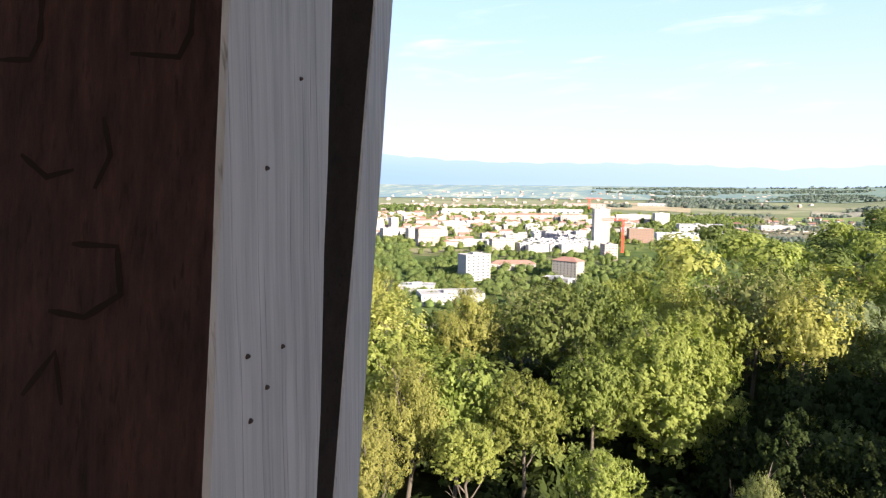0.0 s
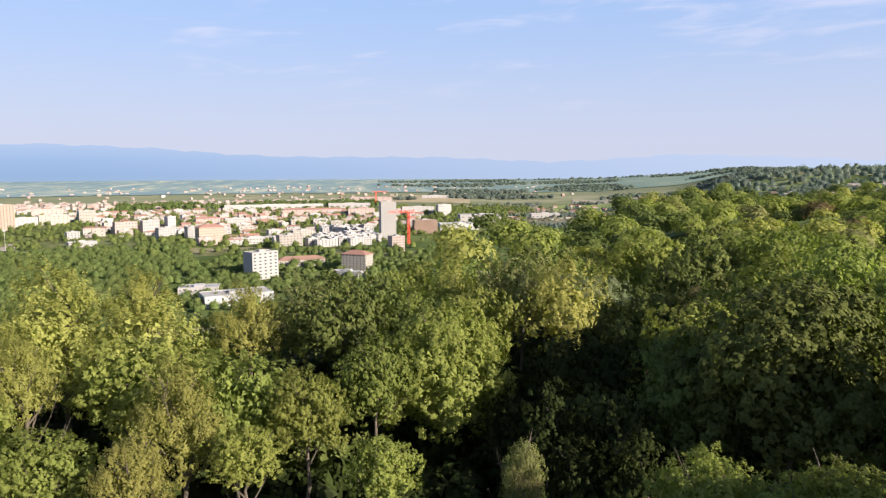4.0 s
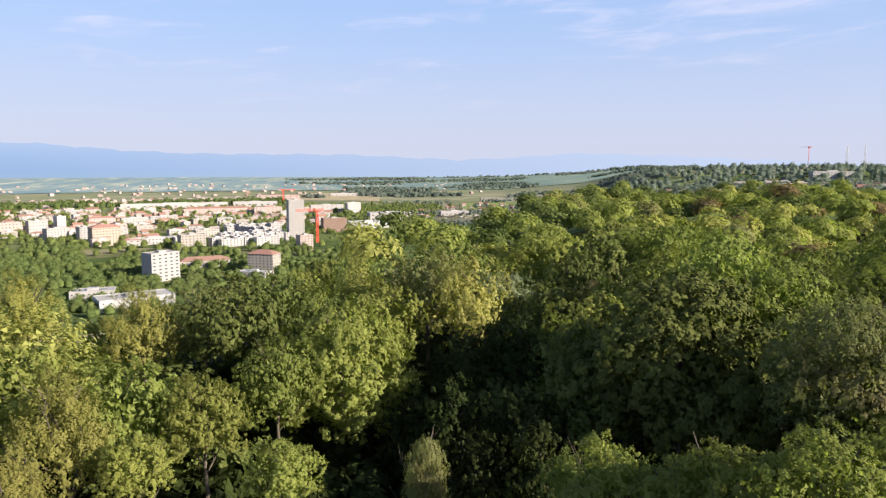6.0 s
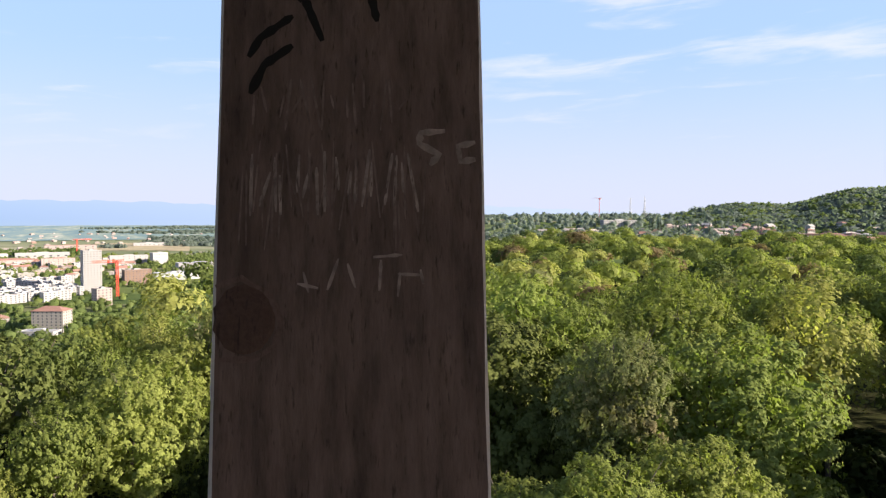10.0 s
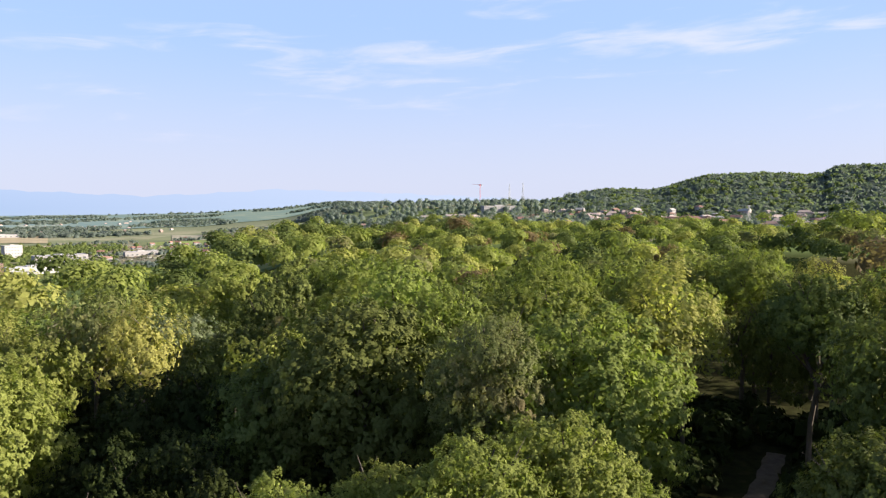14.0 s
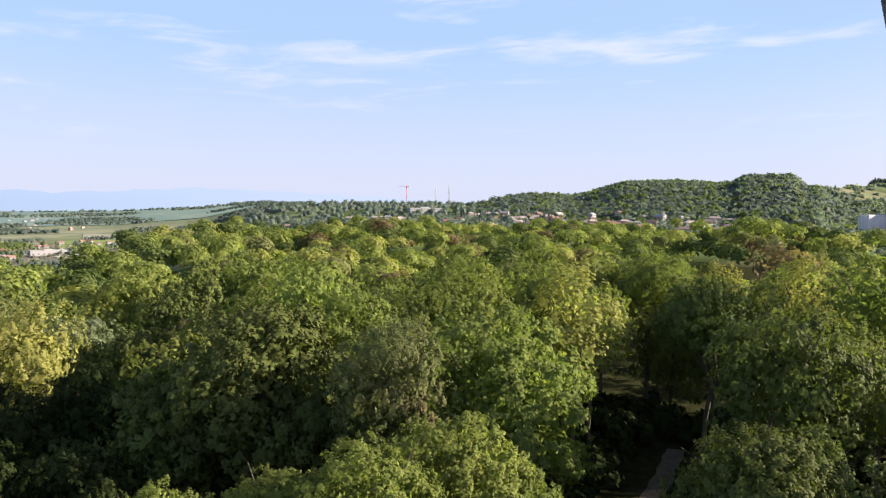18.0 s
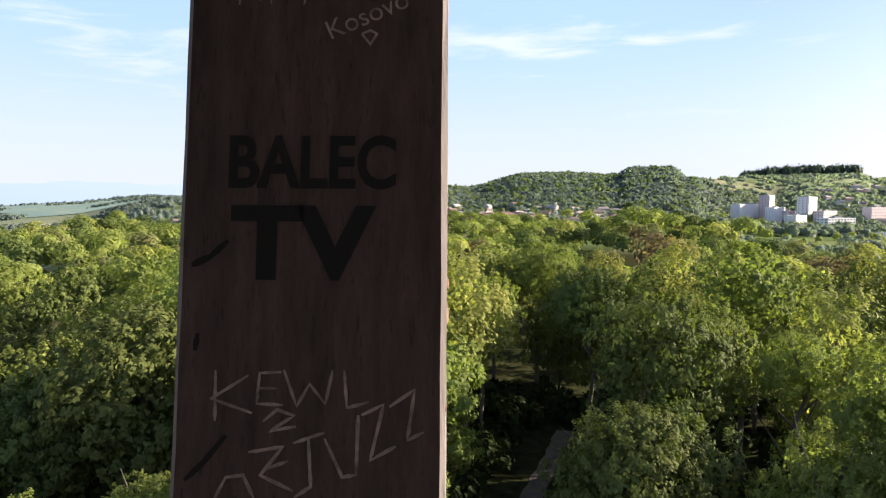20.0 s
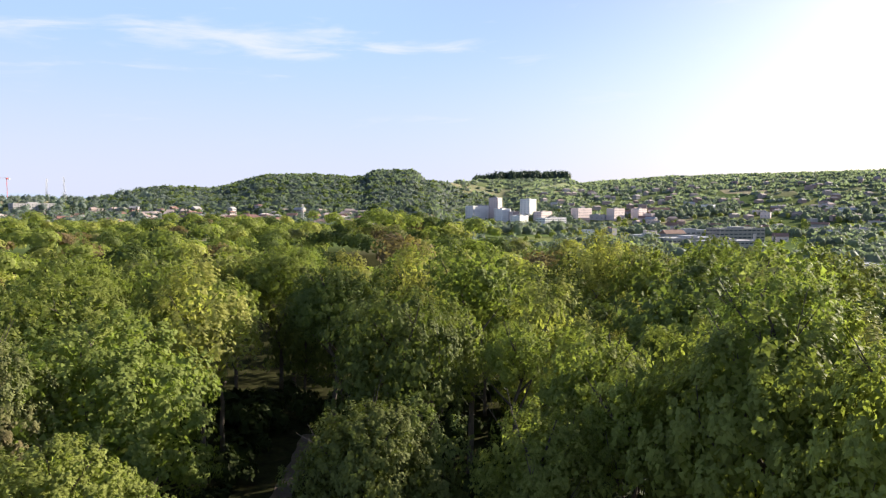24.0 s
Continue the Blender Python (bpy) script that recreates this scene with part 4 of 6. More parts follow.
def building(name, az, dist, w, d, h, turn, wall, roof_kind, roof, floors, bays, label, win=(1.6, 1.5), lift=0.0, sides=1, group=""):
    """A block: walls, roof, rows of windows on the front and, with bays in proportion, on both ends. turn: degrees from facing the tower."""
    x, y = polar(az, dist)
    root = new(name)
    root.matrix_world = pose(x, y, height(x, y) + lift, 0, 0, -az + turn)
    tagged(root, label, "building" if name != "house" else "house", group)
    bm = bmesh.new()
    box(bm, (-w / 2, -d / 2, -6), (w / 2, d / 2, h))
    if roof_kind == "flat":
        for lo, hi in (((-w / 2, -d / 2, h), (w / 2, -d / 2 + 0.4, h + 0.7)), ((-w / 2, d / 2 - 0.4, h), (w / 2, d / 2, h + 0.7)),
                       ((-w / 2, -d / 2 + 0.4, h), (-w / 2 + 0.4, d / 2 - 0.4, h + 0.7)), ((w / 2 - 0.4, -d / 2 + 0.4, h), (w / 2, d / 2 - 0.4, h + 0.7))):
            box(bm, lo, hi)
    part("wall", bm, wall, root)
    bm = bmesh.new()
    if roof_kind == "flat":
        box(bm, (-w / 2 + 0.4, -d / 2 + 0.4, h), (w / 2 - 0.4, d / 2 - 0.4, h + 0.25))
        if w > 14:
            box(bm, (-w * 0.12, -d * 0.2, h + 0.25), (w * 0.12, d * 0.2, h + 2.4))
    else:
        o, up = 0.7, d * (0.36 if roof_kind == "gable" else 0.25)
        e = [bm.verts.new((sx * (w / 2 + o), sy * (d / 2 + o), h + zz)) for zz in (0, 0.25) for sx, sy in ((-1, -1), (1, -1), (1, 1), (-1, 1))]
        run = w / 2 + o if roof_kind == "gable" else max(0.5, w / 2 - d / 2)
        r = [bm.verts.new((-run, 0, h + up)), bm.verts.new((run, 0, h + up))]
        for f in ((0, 3, 2, 1), (0, 1, 5, 4), (1, 2, 6, 5), (2, 3, 7, 6), (3, 0, 4, 7)):
            bm.faces.new([e[k] for k in f])
        bm.faces.new((e[4], e[5], r[1], r[0]))
        bm.faces.new((e[6], e[7], r[0], r[1]))
        bm.faces.new((e[5], e[6], r[1]))
        bm.faces.new((e[7], e[4], r[0]))
        if roof_kind == "gable" and w > 7:
            box(bm, (w * 0.2, -0.4, h + up * 0.6), (w * 0.2 + 0.7, 0.4, h + up + 0.9))
    part("roof", bm, roof, root)
    if dist > 1300 and floors < 12:
        floors, bays, sides = min(floors, 4), min(bays, 7), 0
    me = window_mesh(*win)
    ends = max(1, round(bays * d / w)) if sides else 0
    for f in range(floors):
        z = (f + 0.32) * h / floors
        for k in range(bays):
            o = new("window", me)
            o.parent, o.location = root, ((k + 0.5) * w / bays - w / 2, -d / 2, z)
        for s in (-1, 1) if sides == 1 else (1,) * bool(sides):
            for k in range(ends):
                o = new("window", me)
                o.parent, o.location, o.rotation_euler = root, (s * w / 2, (k + 0.5) * d / ends - d / 2, z), (0, 0, s * math.pi / 2)
    return root


def crane(az, dist, tall, jib, turn, thick=1.0):
    x, y = polar(az, dist)
    root = new("tower_crane")
    root.matrix_world = pose(x, y, height(x, y), 0, 0, turn)
    tagged(root, "red lattice tower crane over a building site", "crane")
    for name, a, b in (("mast", Vector((0, 0, 0)), Vector((0, 0, tall))), ("jib", Vector((-jib * 0.3, 0, tall)), Vector((jib, 0, tall)))):
        bm = bmesh.new()
        n = int((b - a).length / 2.4)
        wide = 1.5 * thick
        u, v = ((Vector((1, 0, 0)), Vector((0, 1, 0))) if name == "mast" else (Vector((0, 1, 0)), Vector((0, 0, 1))))
        cs = [u * sx * wide + v * sy * wide for sx, sy in ((-1, -1), (1, -1), (1, 1), (-1, 1))]
        for c in cs:
            tube(bm, [a + c, b + c], [0.38 * thick, 0.38 * thick], 4)
        for k in range(n):
            p, q = a.lerp(b, k / n), a.lerp(b, (k + 1) / n)
            for i in range(4):
                tube(bm, [p + cs[i], q + cs[(i + 1) % 4]], [0.26 * thick, 0.26 * thick], 3)
        part(name, bm, CRANE_RED, root)
    bm = bmesh.new()
    box(bm, (-1.4, -1.2, tall - 3), (1.0, 1.2, tall - 0.4))
    part("cab", bm, CRANE_RED, root)
    bm = bmesh.new()
    box(bm, (-jib * 0.3, -1, tall - 3.2), (-jib * 0.2, 1, tall - 0.9))
    part("counterweight", bm, GREY, root)


# the valley town
tower = building("tower_block", -3.25, 1190, 26, 20, 64, 12, WHITE, "flat", GRAVEL_ROOF, 18, 6, "tall white tower block with a chequered grid of windows", (1.9, 1.4), group="blocks of the valley town")
building("apartment_block", -13.6, 780, 33, 18, 30, 33, WHITE, "flat", GRAVEL_ROOF, 8, 5, "white eight-storey slab with a sunlit blank side", (3.0, 1.6), group="blocks of the valley town", sides=2)
building("apartment_block", -5.8, 805, 32, 18, 22, -30, CREAM, "hip", TILE, 7, 7, "cream block with a red hipped tile roof", group="blocks of the valley town")
building("workshop", -6.6, 760, 34, 16, 8, -30, WHITE, "flat", METAL_ROOF, 2, 8, "low white annex with a pale flat roof", group="blocks of the valley town")
building("workshop", -10.4, 880, 58, 18, 8, 8, CREAM, "hip", TILE_BROWN, 2, 10, "long low hall with an orange-brown roof", group="blocks of the valley town")
building("workshop", -15.6, 640, 60, 30, 9, 12, GREY, "flat", GRAVEL_ROOF, 2, 10, "grey flat-roofed hall below the wood", group="blocks of the valley town")
building("workshop", -18.4, 690, 36, 20, 9, -8, WHITE, "flat", METAL_ROOF, 2, 8, "white flat-roofed hall below the wood", group="blocks of the valley town")
building("apartment_block", -38.42, 1450, 22, 18, 40, 18, CREAM, "flat", GRAVEL_ROOF, 10, 5, "tall cream slab with a flat roof", (2.2, 1.6), group="blocks of the valley town", sides=1)
building("apartment_block", -37.54, 1436, 26, 18, 36, 18, CREAM, "flat", GRAVEL_ROOF, 9, 6, "cream slab of nine storeys", (2.2, 1.6), group="blocks of the valley town", sides=1)
building("apartment_block", -36.19, 1416, 24, 18, 28, 22, OCHRE, "flat", GRAVEL_ROOF, 7, 5, "ochre slab with a flat roof", (2.2, 1.6), group="blocks of the valley town", sides=1)
building("apartment_block", -35.0, 1460, 40, 18, 26, 22, PINK, "flat", GRAVEL_ROOF, 7, 7, "rose-coloured slab with a flat roof", (2.2, 1.6), group="blocks of the valley town", sides=1)
building("apartment_block", -33.56, 1535, 40, 18, 22, 16, CREAM, "flat", GRAVEL_ROOF, 6, 7, "cream slab among trees", (2.2, 1.6), group="blocks of the valley town", sides=1)
building("apartment_block", -35.85, 1807, 62, 18, 26, 8, CREAM, "flat", GRAVEL_ROOF, 6, 10, "long cream slab behind the others", (2.2, 1.6), group="blocks of the valley town", sides=0)
building("apartment_block", -34.27, 1818, 47, 18, 26, 8, PINK, "flat", GRAVEL_ROOF, 6, 8, "long pale rose slab behind the others", (2.2, 1.6), group="blocks of the valley town", sides=0)
building("apartment_block", -37.81, 1733, 58, 18, 24, 8, WHITE, "flat", GRAVEL_ROOF, 6, 10, "long white slab behind the others", (2.2, 1.6), group="blocks of the valley town", sides=0)
building("tower_block", -33.04, 1652, 37, 22, 48, 20, WHITE, "flat", GRAVEL_ROOF, 14, 6, "white tower block with a flat roof", (2.2, 1.6), group="blocks of the valley town", sides=1)
building("tower_block", -31.47, 1629, 46, 20, 51, 20, OCHRE, "flat", GRAVEL_ROOF, 14, 8, "ochre and cream tower block", (2.2, 1.6), group="blocks of the valley town", sides=1)
building("apartment_block", -30.18, 1716, 57, 16, 18, 10, WHITE, "flat", GRAVEL_ROOF, 5, 9, "white slab behind trees", (2.2, 1.6), group="blocks of the valley town", sides=0)
building("apartment_block", -28.22, 1728, 60, 16, 21, 12, CREAM, "flat", GRAVEL_ROOF, 5, 10, "long cream slab behind trees", (2.2, 1.6), group="blocks of the valley town", sides=0)
building("apartment_block", -28.6, 2048, 71, 16, 19, 4, PINK, "flat", TILE, 4, 9, "long rose-coloured slab far behind", (2.2, 1.6), group="blocks of the valley town", sides=0)
building("apartment_block", -26.08, 1780, 36, 16, 27, 16, CREAM, "flat", GRAVEL_ROOF, 7, 6, "cream slab standing alone", (2.2, 1.6), group="blocks of the valley town", sides=1)
building("house", -27.08, 1309, 20, 14, 15, 14, WHITE, "flat", GRAVEL_ROOF, 4, 4, "white cube-shaped block at the wood's edge", (2.2, 1.6), group="blocks of the valley town", sides=1)
building("house", -25.95, 1432, 24, 12, 12, 10, CREAM, "hip", TILE_BROWN, 2, 4, "cream house with a brown roof", (2.2, 1.6), group="blocks of the valley town", sides=0)
building("workshop", -26.52, 1212, 41, 18, 8, 14, WHITE, "flat", METAL_ROOF, 1, 8, "low white shed at the wood's edge", (2.2, 1.6), group="blocks of the valley town", sides=0)
building("apartment_block", -23.53, 1425, 40, 16, 22, 16, PINK, "flat", TILE, 5, 7, "brownish rose block with a red roof", (2.2, 1.6), group="blocks of the valley town", sides=1)
building("apartment_block", -21.8, 1438, 32, 16, 23, 20, WHITE, "flat", GRAVEL_ROOF, 6, 6, "white block with a flat roof", (2.2, 1.6), group="blocks of the valley town", sides=1)
building("apartment_block", -20.62, 1294, 35, 16, 20, 24, WHITE, "flat", GRAVEL_ROOF, 5, 7, "white five-storey block with a flat roof", (2.2, 1.6), group="blocks of the valley town", sides=1)
building("tower_block", -20.34, 1456, 16, 16, 28, 24, WHITE, "flat", GRAVEL_ROOF, 8, 3, "taller white block with a flat roof", (2.2, 1.6), group="blocks of the valley town", sides=1)
building("apartment_block", -17.45, 1204, 43, 18, 25, 22, OCHRE, "hip", TILE, 6, 9, "ochre block with a red roof", (2.2, 1.6), group="blocks of the valley town", sides=1)
building("apartment_block", -18.8, 1273, 20, 16, 22, 22, WHITE, "flat", GRAVEL_ROOF, 6, 4, "white block beside the ochre one", (2.2, 1.6), group="blocks of the valley town", sides=1)
building("apartment_block", -17.6, 1577, 51, 14, 15, 14, PINK, "hip", TILE, 3, 8, "rose house row with tiled roofs", (2.2, 1.6), group="blocks of the valley town", sides=0)
building("apartment_block", -15.5, 1550, 45, 14, 15, 14, WHITE, "flat", METAL_ROOF, 3, 8, "low white block in the town", (2.2, 1.6), group="blocks of the valley town", sides=0)
building("apartment_block", -13.33, 1608, 55, 14, 13, 14, WHITE, "flat", METAL_ROOF, 3, 9, "low white block with a pale roof", (2.2, 1.6), group="blocks of the valley town", sides=0)
building("apartment_block", -14.05, 1154, 71, 16, 10, 12, WHITE, "flat", METAL_ROOF, 2, 14, "long low white row before the terraces", (2.2, 1.6), group="blocks of the valley town", sides=0)
building("apartment_block", -11.3, 1078, 37, 16, 20, 20, CREAM, "flat", GRAVEL_ROOF, 5, 7, "pale yellow block with a flat roof", (2.2, 1.6), group="blocks of the valley town", sides=1)
building("apartment_block", -10.21, 1222, 40, 16, 14, 20, CREAM, "flat", GRAVEL_ROOF, 4, 8, "pale yellow block behind the first", (2.2, 1.6), group="blocks of the valley town", sides=1)
building("apartment_block", -9.35, 1862, 153, 16, 14, 4, PINK, "hip", TILE, 3, 18, "long rose row with red roofs", (2.2, 1.6), group="blocks of the valley town", sides=0)
building("apartment_block", -5.43, 1789, 68, 16, 18, 8, PINK, "flat", TILE, 4, 9, "rose block behind the terraces", (2.2, 1.6), group="blocks of the valley town", sides=0)
building("apartment_block", -0.73, 1840, 87, 14, 20, 10, WHITE, "flat", METAL_ROOF, 4, 14, "long white block beyond the tower block", (2.2, 1.6), group="blocks of the valley town", sides=0)
building("apartment_block", 1.4, 1802, 37, 18, 28, 24, WHITE, "flat", GRAVEL_ROOF, 6, 6, "white block at the edge of the fields", (2.2, 1.6), group="blocks of the valley town", sides=1)
building("apartment_block", -0.16, 1288, 44, 18, 25, 16, BROWNWALL, "flat", GRAVEL_ROOF, 6, 8, "brown-clad new block on the building site", (2.2, 1.6), group="blocks of the valley town", sides=1)
building("apartment_block", -2.55, 1014, 20, 16, 22, 24, PINK, "flat", GRAVEL_ROOF, 6, 4, "rose block at the foot of the tower block", (2.2, 1.6), group="blocks of the valley town", sides=1)
building("hall", 4.38, 1565, 94, 36, 18, 12, WHITE, "flat", METAL_ROOF, 2, 12, "white works hall with a pale roof", (5.0, 2.2), group="blocks of the valley town", sides=1)
building("hall", 2.64, 1369, 78, 30, 13, 12, GREY, "flat", METAL_ROOF, 1, 10, "grey shed roof by the building site", (4.0, 2.0), group="blocks of the valley town", sides=0)
building("hall", 9.8, 1669, 69, 20, 11, 12, WHITE, "flat", METAL_ROOF, 1, 8, "low white hall by the allotments", (4.0, 2.0), group="blocks of the valley town", sides=0)
building("hall", 0.71, 2752, 108, 24, 11, 4, WHITE, "flat", METAL_ROOF, 1, 10, "long white hall in the straw field", (6.0, 2.4), group="blocks of the valley town", sides=0)
building("hall", -12.4, 2140, 290, 26, 13, 4, WHITE, "flat", METAL_ROOF, 1, 26, "very long white hall beyond the town", (7.0, 3.0), group="blocks of the valley town", sides=0)
building("hall", -6.4, 2180, 130, 26, 14, 4, WHITE, "flat", METAL_ROOF, 1, 12, "long white hall beyond the town", (7.0, 3.0), group="blocks of the valley town", sides=0)
building("hall", -4.6, 2560, 150, 40, 16, 0, PINK, "flat", TILE, 2, 14, "hall in red scaffolding", (5.0, 3.0), group="blocks of the valley town", sides=0)
building("hall", 20.5, 1500, 76, 30, 16, 8, WHITE, "flat", METAL_ROOF, 3, 9, "white school-like block above the wood's edge", (4.0, 2.0), group="blocks of the valley town")
building("hall", 22.6, 1520, 60, 20, 9, 8, GREY, "flat", GRAVEL_ROOF, 2, 9, "grey low block beside the white one", (4.0, 2.0), group="blocks of the valley town", sides=0)
crane(-1.5, 1105, 52, 34, 200)
crane(-4.2, 2300, 46, 40, 20)
crane(36.67, 1560, 44, 20, 110, 0.25)


def pylon(az, dist, tall):
    """A slim lattice mast on the ridge."""
    x, y = polar(az, dist)
    root = new("pylon")
    root.location = (x, y, height(x, y))
    tagged(root, "slim grey lattice pylon on the wooded ridge", "pylon", "pylons on the ridge")
    bm = bmesh.new()
    for sx, sy in ((-1, -1), (1, -1), (1, 1), (-1, 1)):
        tube(bm, [Vector((sx * 2.4, sy * 2.4, 0)), Vector((sx * 0.3, sy * 0.3, tall))], [0.22, 0.14], 4)
        for k in range(8):
            z0, z1 = tall * k / 8, tall * (k + 1) / 8
            w0, w1 = 2.4 - 2.1 * k / 8, 2.4 - 2.1 * (k + 1) / 8
            tube(bm, [Vector((sx * w0, sy * w0, z0)), Vector((-sy * w1, sx * w1, z1))], [0.12, 0.12], 3)
    part("mast", bm, STEEL, root)
    for f in (0.72, 0.85, 0.96):
        bm = bmesh.new()
        box(bm, (-3.4, -0.15, tall * f), (3.4, 0.15, tall * f + 0.35))
        part("cross_arm", bm, STEEL, root)


pylon(39.1, 1480, 42)
pylon(40.2, 1500, 46)
pylon(57.6, 900, 26)


def stepped_town():
    g = random.Random(3)
    for row, dist in enumerate((1085, 1140, 1200, 1270, 1345)):
        for k in range(7):
            az = -9.4 + k * 0.86 + 0.35 * (row % 2) + g.uniform(-0.1, 0.1) + 0.25 * row
            if az > -4.4:
                continue
            building("terrace_block", az, dist + g.uniform(-12, 12), g.uniform(17, 24), 13, g.uniform(10, 15), 25 + g.uniform(-4, 4), WHITE, "flat", METAL_ROOF, 4, 4,
                     "white stepped terrace block with a pale flat roof", (2.4, 1.5), group="stepped white terraces", sides=2)
    walls = [WHITE, WHITE, WHITE, CREAM, PINK, CREAM]
    spots = []
    for _ in range(1500):
        az, dist = g.uniform(-25.5, -0.5), math.sqrt(g.uniform(1130 ** 2, 2050 ** 2))
        x, y = polar(az, dist)
        if (az > -10.5 and dist < 1420) or (az < -19 and dist < 1330) or any((x - a) ** 2 + (y - b) ** 2 < 40 ** 2 for a, b in spots):
            continue
        if len(spots) > 150:
            break
        spots.append((x, y))
        flat = g.random() < 0.55
        w = g.uniform(14, 34)
        building("apartment_block" if flat else "house", az, dist, w, g.uniform(10, 14), g.uniform(7, 13) if flat else g.uniform(5, 9), 16 + g.uniform(-14, 14), g.choice(walls),
                 "flat" if flat else g.choice(["hip", "gable"]), g.choice([GRAVEL_ROOF, METAL_ROOF]) if flat else g.choice([TILE, TILE, TILE_BROWN]), 2, max(2, int(w / 8)),
                 "pale flat-roofed block of the valley town" if flat else "pale house with a tiled roof", (2.4, 1.7), group="blocks of the valley town", sides=0)
    for _ in range(60):
        az, dist = g.uniform(-42, -25), g.uniform(1720, 2250)
        building("house", az, dist, g.uniform(10, 24), g.uniform(8, 12), g.uniform(5, 12), 14 + g.uniform(-20, 20), g.choice([PINK, CREAM, WHITE]),
                 g.choice(["hip", "flat"]), g.choice([TILE, TILE_BROWN, GRAVEL_ROOF]), 2, 3, "small rose or cream house of the valley town", (2.4, 1.7), group="houses of the valley town", sides=0)
    # houses by the allotments and on the plain
    for _ in range(26):
        az, dist = g.uniform(6, 19), g.uniform(1500, 2300)
        building("house", az, dist, g.uniform(9, 16), 9, 6, g.uniform(-40, 40), WHITE, "gable", g.choice([TILE, TILE_BROWN]), 2, 3, "white house with a tiled roof by the allotments", (1.6, 1.4), group="houses of the plain", sides=0)


stepped_town()


def floodlight_mast(az, dist, tall):
    """A slim mast with a panel of lamps at the sports ground."""
    x, y = polar(az, dist)
    root = new("floodlight_mast")
    root.matrix_world = pose(x, y, height(x, y), 0, 0, -az)
    tagged(root, "slim pale floodlight mast of the sports ground", "mast", "floodlight masts")
    bm = bmesh.new()
    tube(bm, [Vector((0, 0, 0)), Vector((0, 0, tall))], [0.45, 0.3], 8)
    part("pole", bm, METAL_ROOF, root)
    bm = bmesh.new()
    box(bm, (-2.0, -0.3, tall - 0.3), (2.0, 0.3, tall + 1.8))
    part("lamp_panel", bm, METAL_ROOF, root)


for az, dist, tall in ((-32.98, 1209, 30), (-31.3, 1209, 30), (-35.59, 1169, 30), (-37.06, 1240, 30)):
    floodlight_mast(az, dist, tall)


def allotments():
    """Sheds, beds and hedges of the allotment gardens."""
    g = random.Random(12)
    m, n, l, b = mat("sheds and beds", 0.9)
    geo = n.new("ShaderNodeNewGeometry")
    l.new(ramp(n, l, geo.outputs["Random Per Island"], [(0.0, (0.05, 0.06, 0.03)), (0.4, (0.09, 0.085, 0.06)), (0.6, (0.20, 0.16, 0.13)), (0.8, (0.13, 0.15, 0.06)), (1.0, (0.45, 0.43, 0.41))]), b.inputs["Base Color"])
    bm = bmesh.new()
    for _ in range(420):
        az, r = g.uniform(4.6, 12.5), g.uniform(1540, 2050)
        x, y = polar(az, r)
        z = height(x, y)
        w, d, h = g.uniform(1.5, 5), g.uniform(1.5, 4), g.uniform(1.2, 3.4)
        c = [bm.verts.new((x + u * w, y + v * d, z + k)) for k in (-1, h) for u, v in ((-1, -1), (1, -1), (1, 1), (-1, 1))]
        top = [bm.verts.new((x - w, y, z + h * 1.4)), bm.verts.new((x + w, y, z + h * 1.4))]
        for f in ((0, 1, 5, 4), (1, 2, 6, 5), (2, 3, 7, 6), (3, 0, 4, 7)):
            bm.faces.new([c[q] for q in f])
        bm.faces.new((c[4], c[5], top[1], top[0]))
        bm.faces.new((c[6], c[7], top[0], top[1]))
    tagged(part("allotments", bm, m), "small sheds, beds and hedges of allotment gardens", "gardens", kind="stuff")


allotments()

# the valley to the other side
building("tower_block", 73.3, 1300, 26, 18, 46, 72, ROSE, "flat", GRAVEL_ROOF, 12, 6, "rose tower of a large stepped block", group="blocks of the far valley")
building("apartment_block", 72.2, 1290, 78, 18, 30, 54, BRIGHT, "flat", GRAVEL_ROOF, 8, 14, "long pale block with balcony bands", group="blocks of the far valley")
building("apartment_block", 76.0, 1285, 44, 18, 36, 74, BRIGHT, "flat", GRAVEL_ROOF, 9, 8, "pale nine-storey block with rows of windows", group="blocks of the far valley")
building("apartment_block", 73.9, 1275, 34, 16, 27, 62, BRIGHT, "flat", GRAVEL_ROOF, 7, 6, "pale middle block beside the rose tower", group="blocks of the far valley")
building("apartment_block", 74.7, 1290, 26, 16, 20, 62, ROSE, "flat", GRAVEL_ROOF, 5, 5, "rose-coloured lower block beside the tall ones", group="blocks of the far valley")
building("apartment_block", 77.2, 1260, 40, 16, 17, 62, ROSE, "flat", GRAVEL_ROOF, 4, 7, "rose-coloured low block among trees", group="blocks of the far valley")
building("apartment_block", 75.3, 1200, 34, 18, 16, 64, BRIGHT, "flat", GRAVEL_ROOF, 4, 6, "low pale block before the tall ones", group="blocks of the far valley")
building("hall", 77.9, 1190, 58, 20, 12, 52, BRIGHT, "flat", METAL_ROOF, 3, 9, "low white hall with banded windows", (4.0, 1.6), group="blocks of the far valley")
building("apartment_block", 80.3, 1320, 44, 16, 20, 56, ROSE, "flat", GRAVEL_ROOF, 6, 8, "rose-coloured block among trees", group="blocks of the far valley")
building("apartment_block", 83.0, 1330, 40, 16, 20, 62, ROSE, "flat", GRAVEL_ROOF, 6, 8, "rose-coloured block among trees", group="blocks of the far valley")
building("apartment_block", 84.8, 1360, 34, 16, 18, 64, ROSE, "flat", GRAVEL_ROOF, 5, 6, "cream block among trees", group="blocks of the far valley")
building("hall", 88.6, 800, 74, 30, 10, 46, WHITE, "flat", METAL_ROOF, 2, 12, "white works hall with a sawtooth of roof lights", (4.4, 1.6), group="works halls")
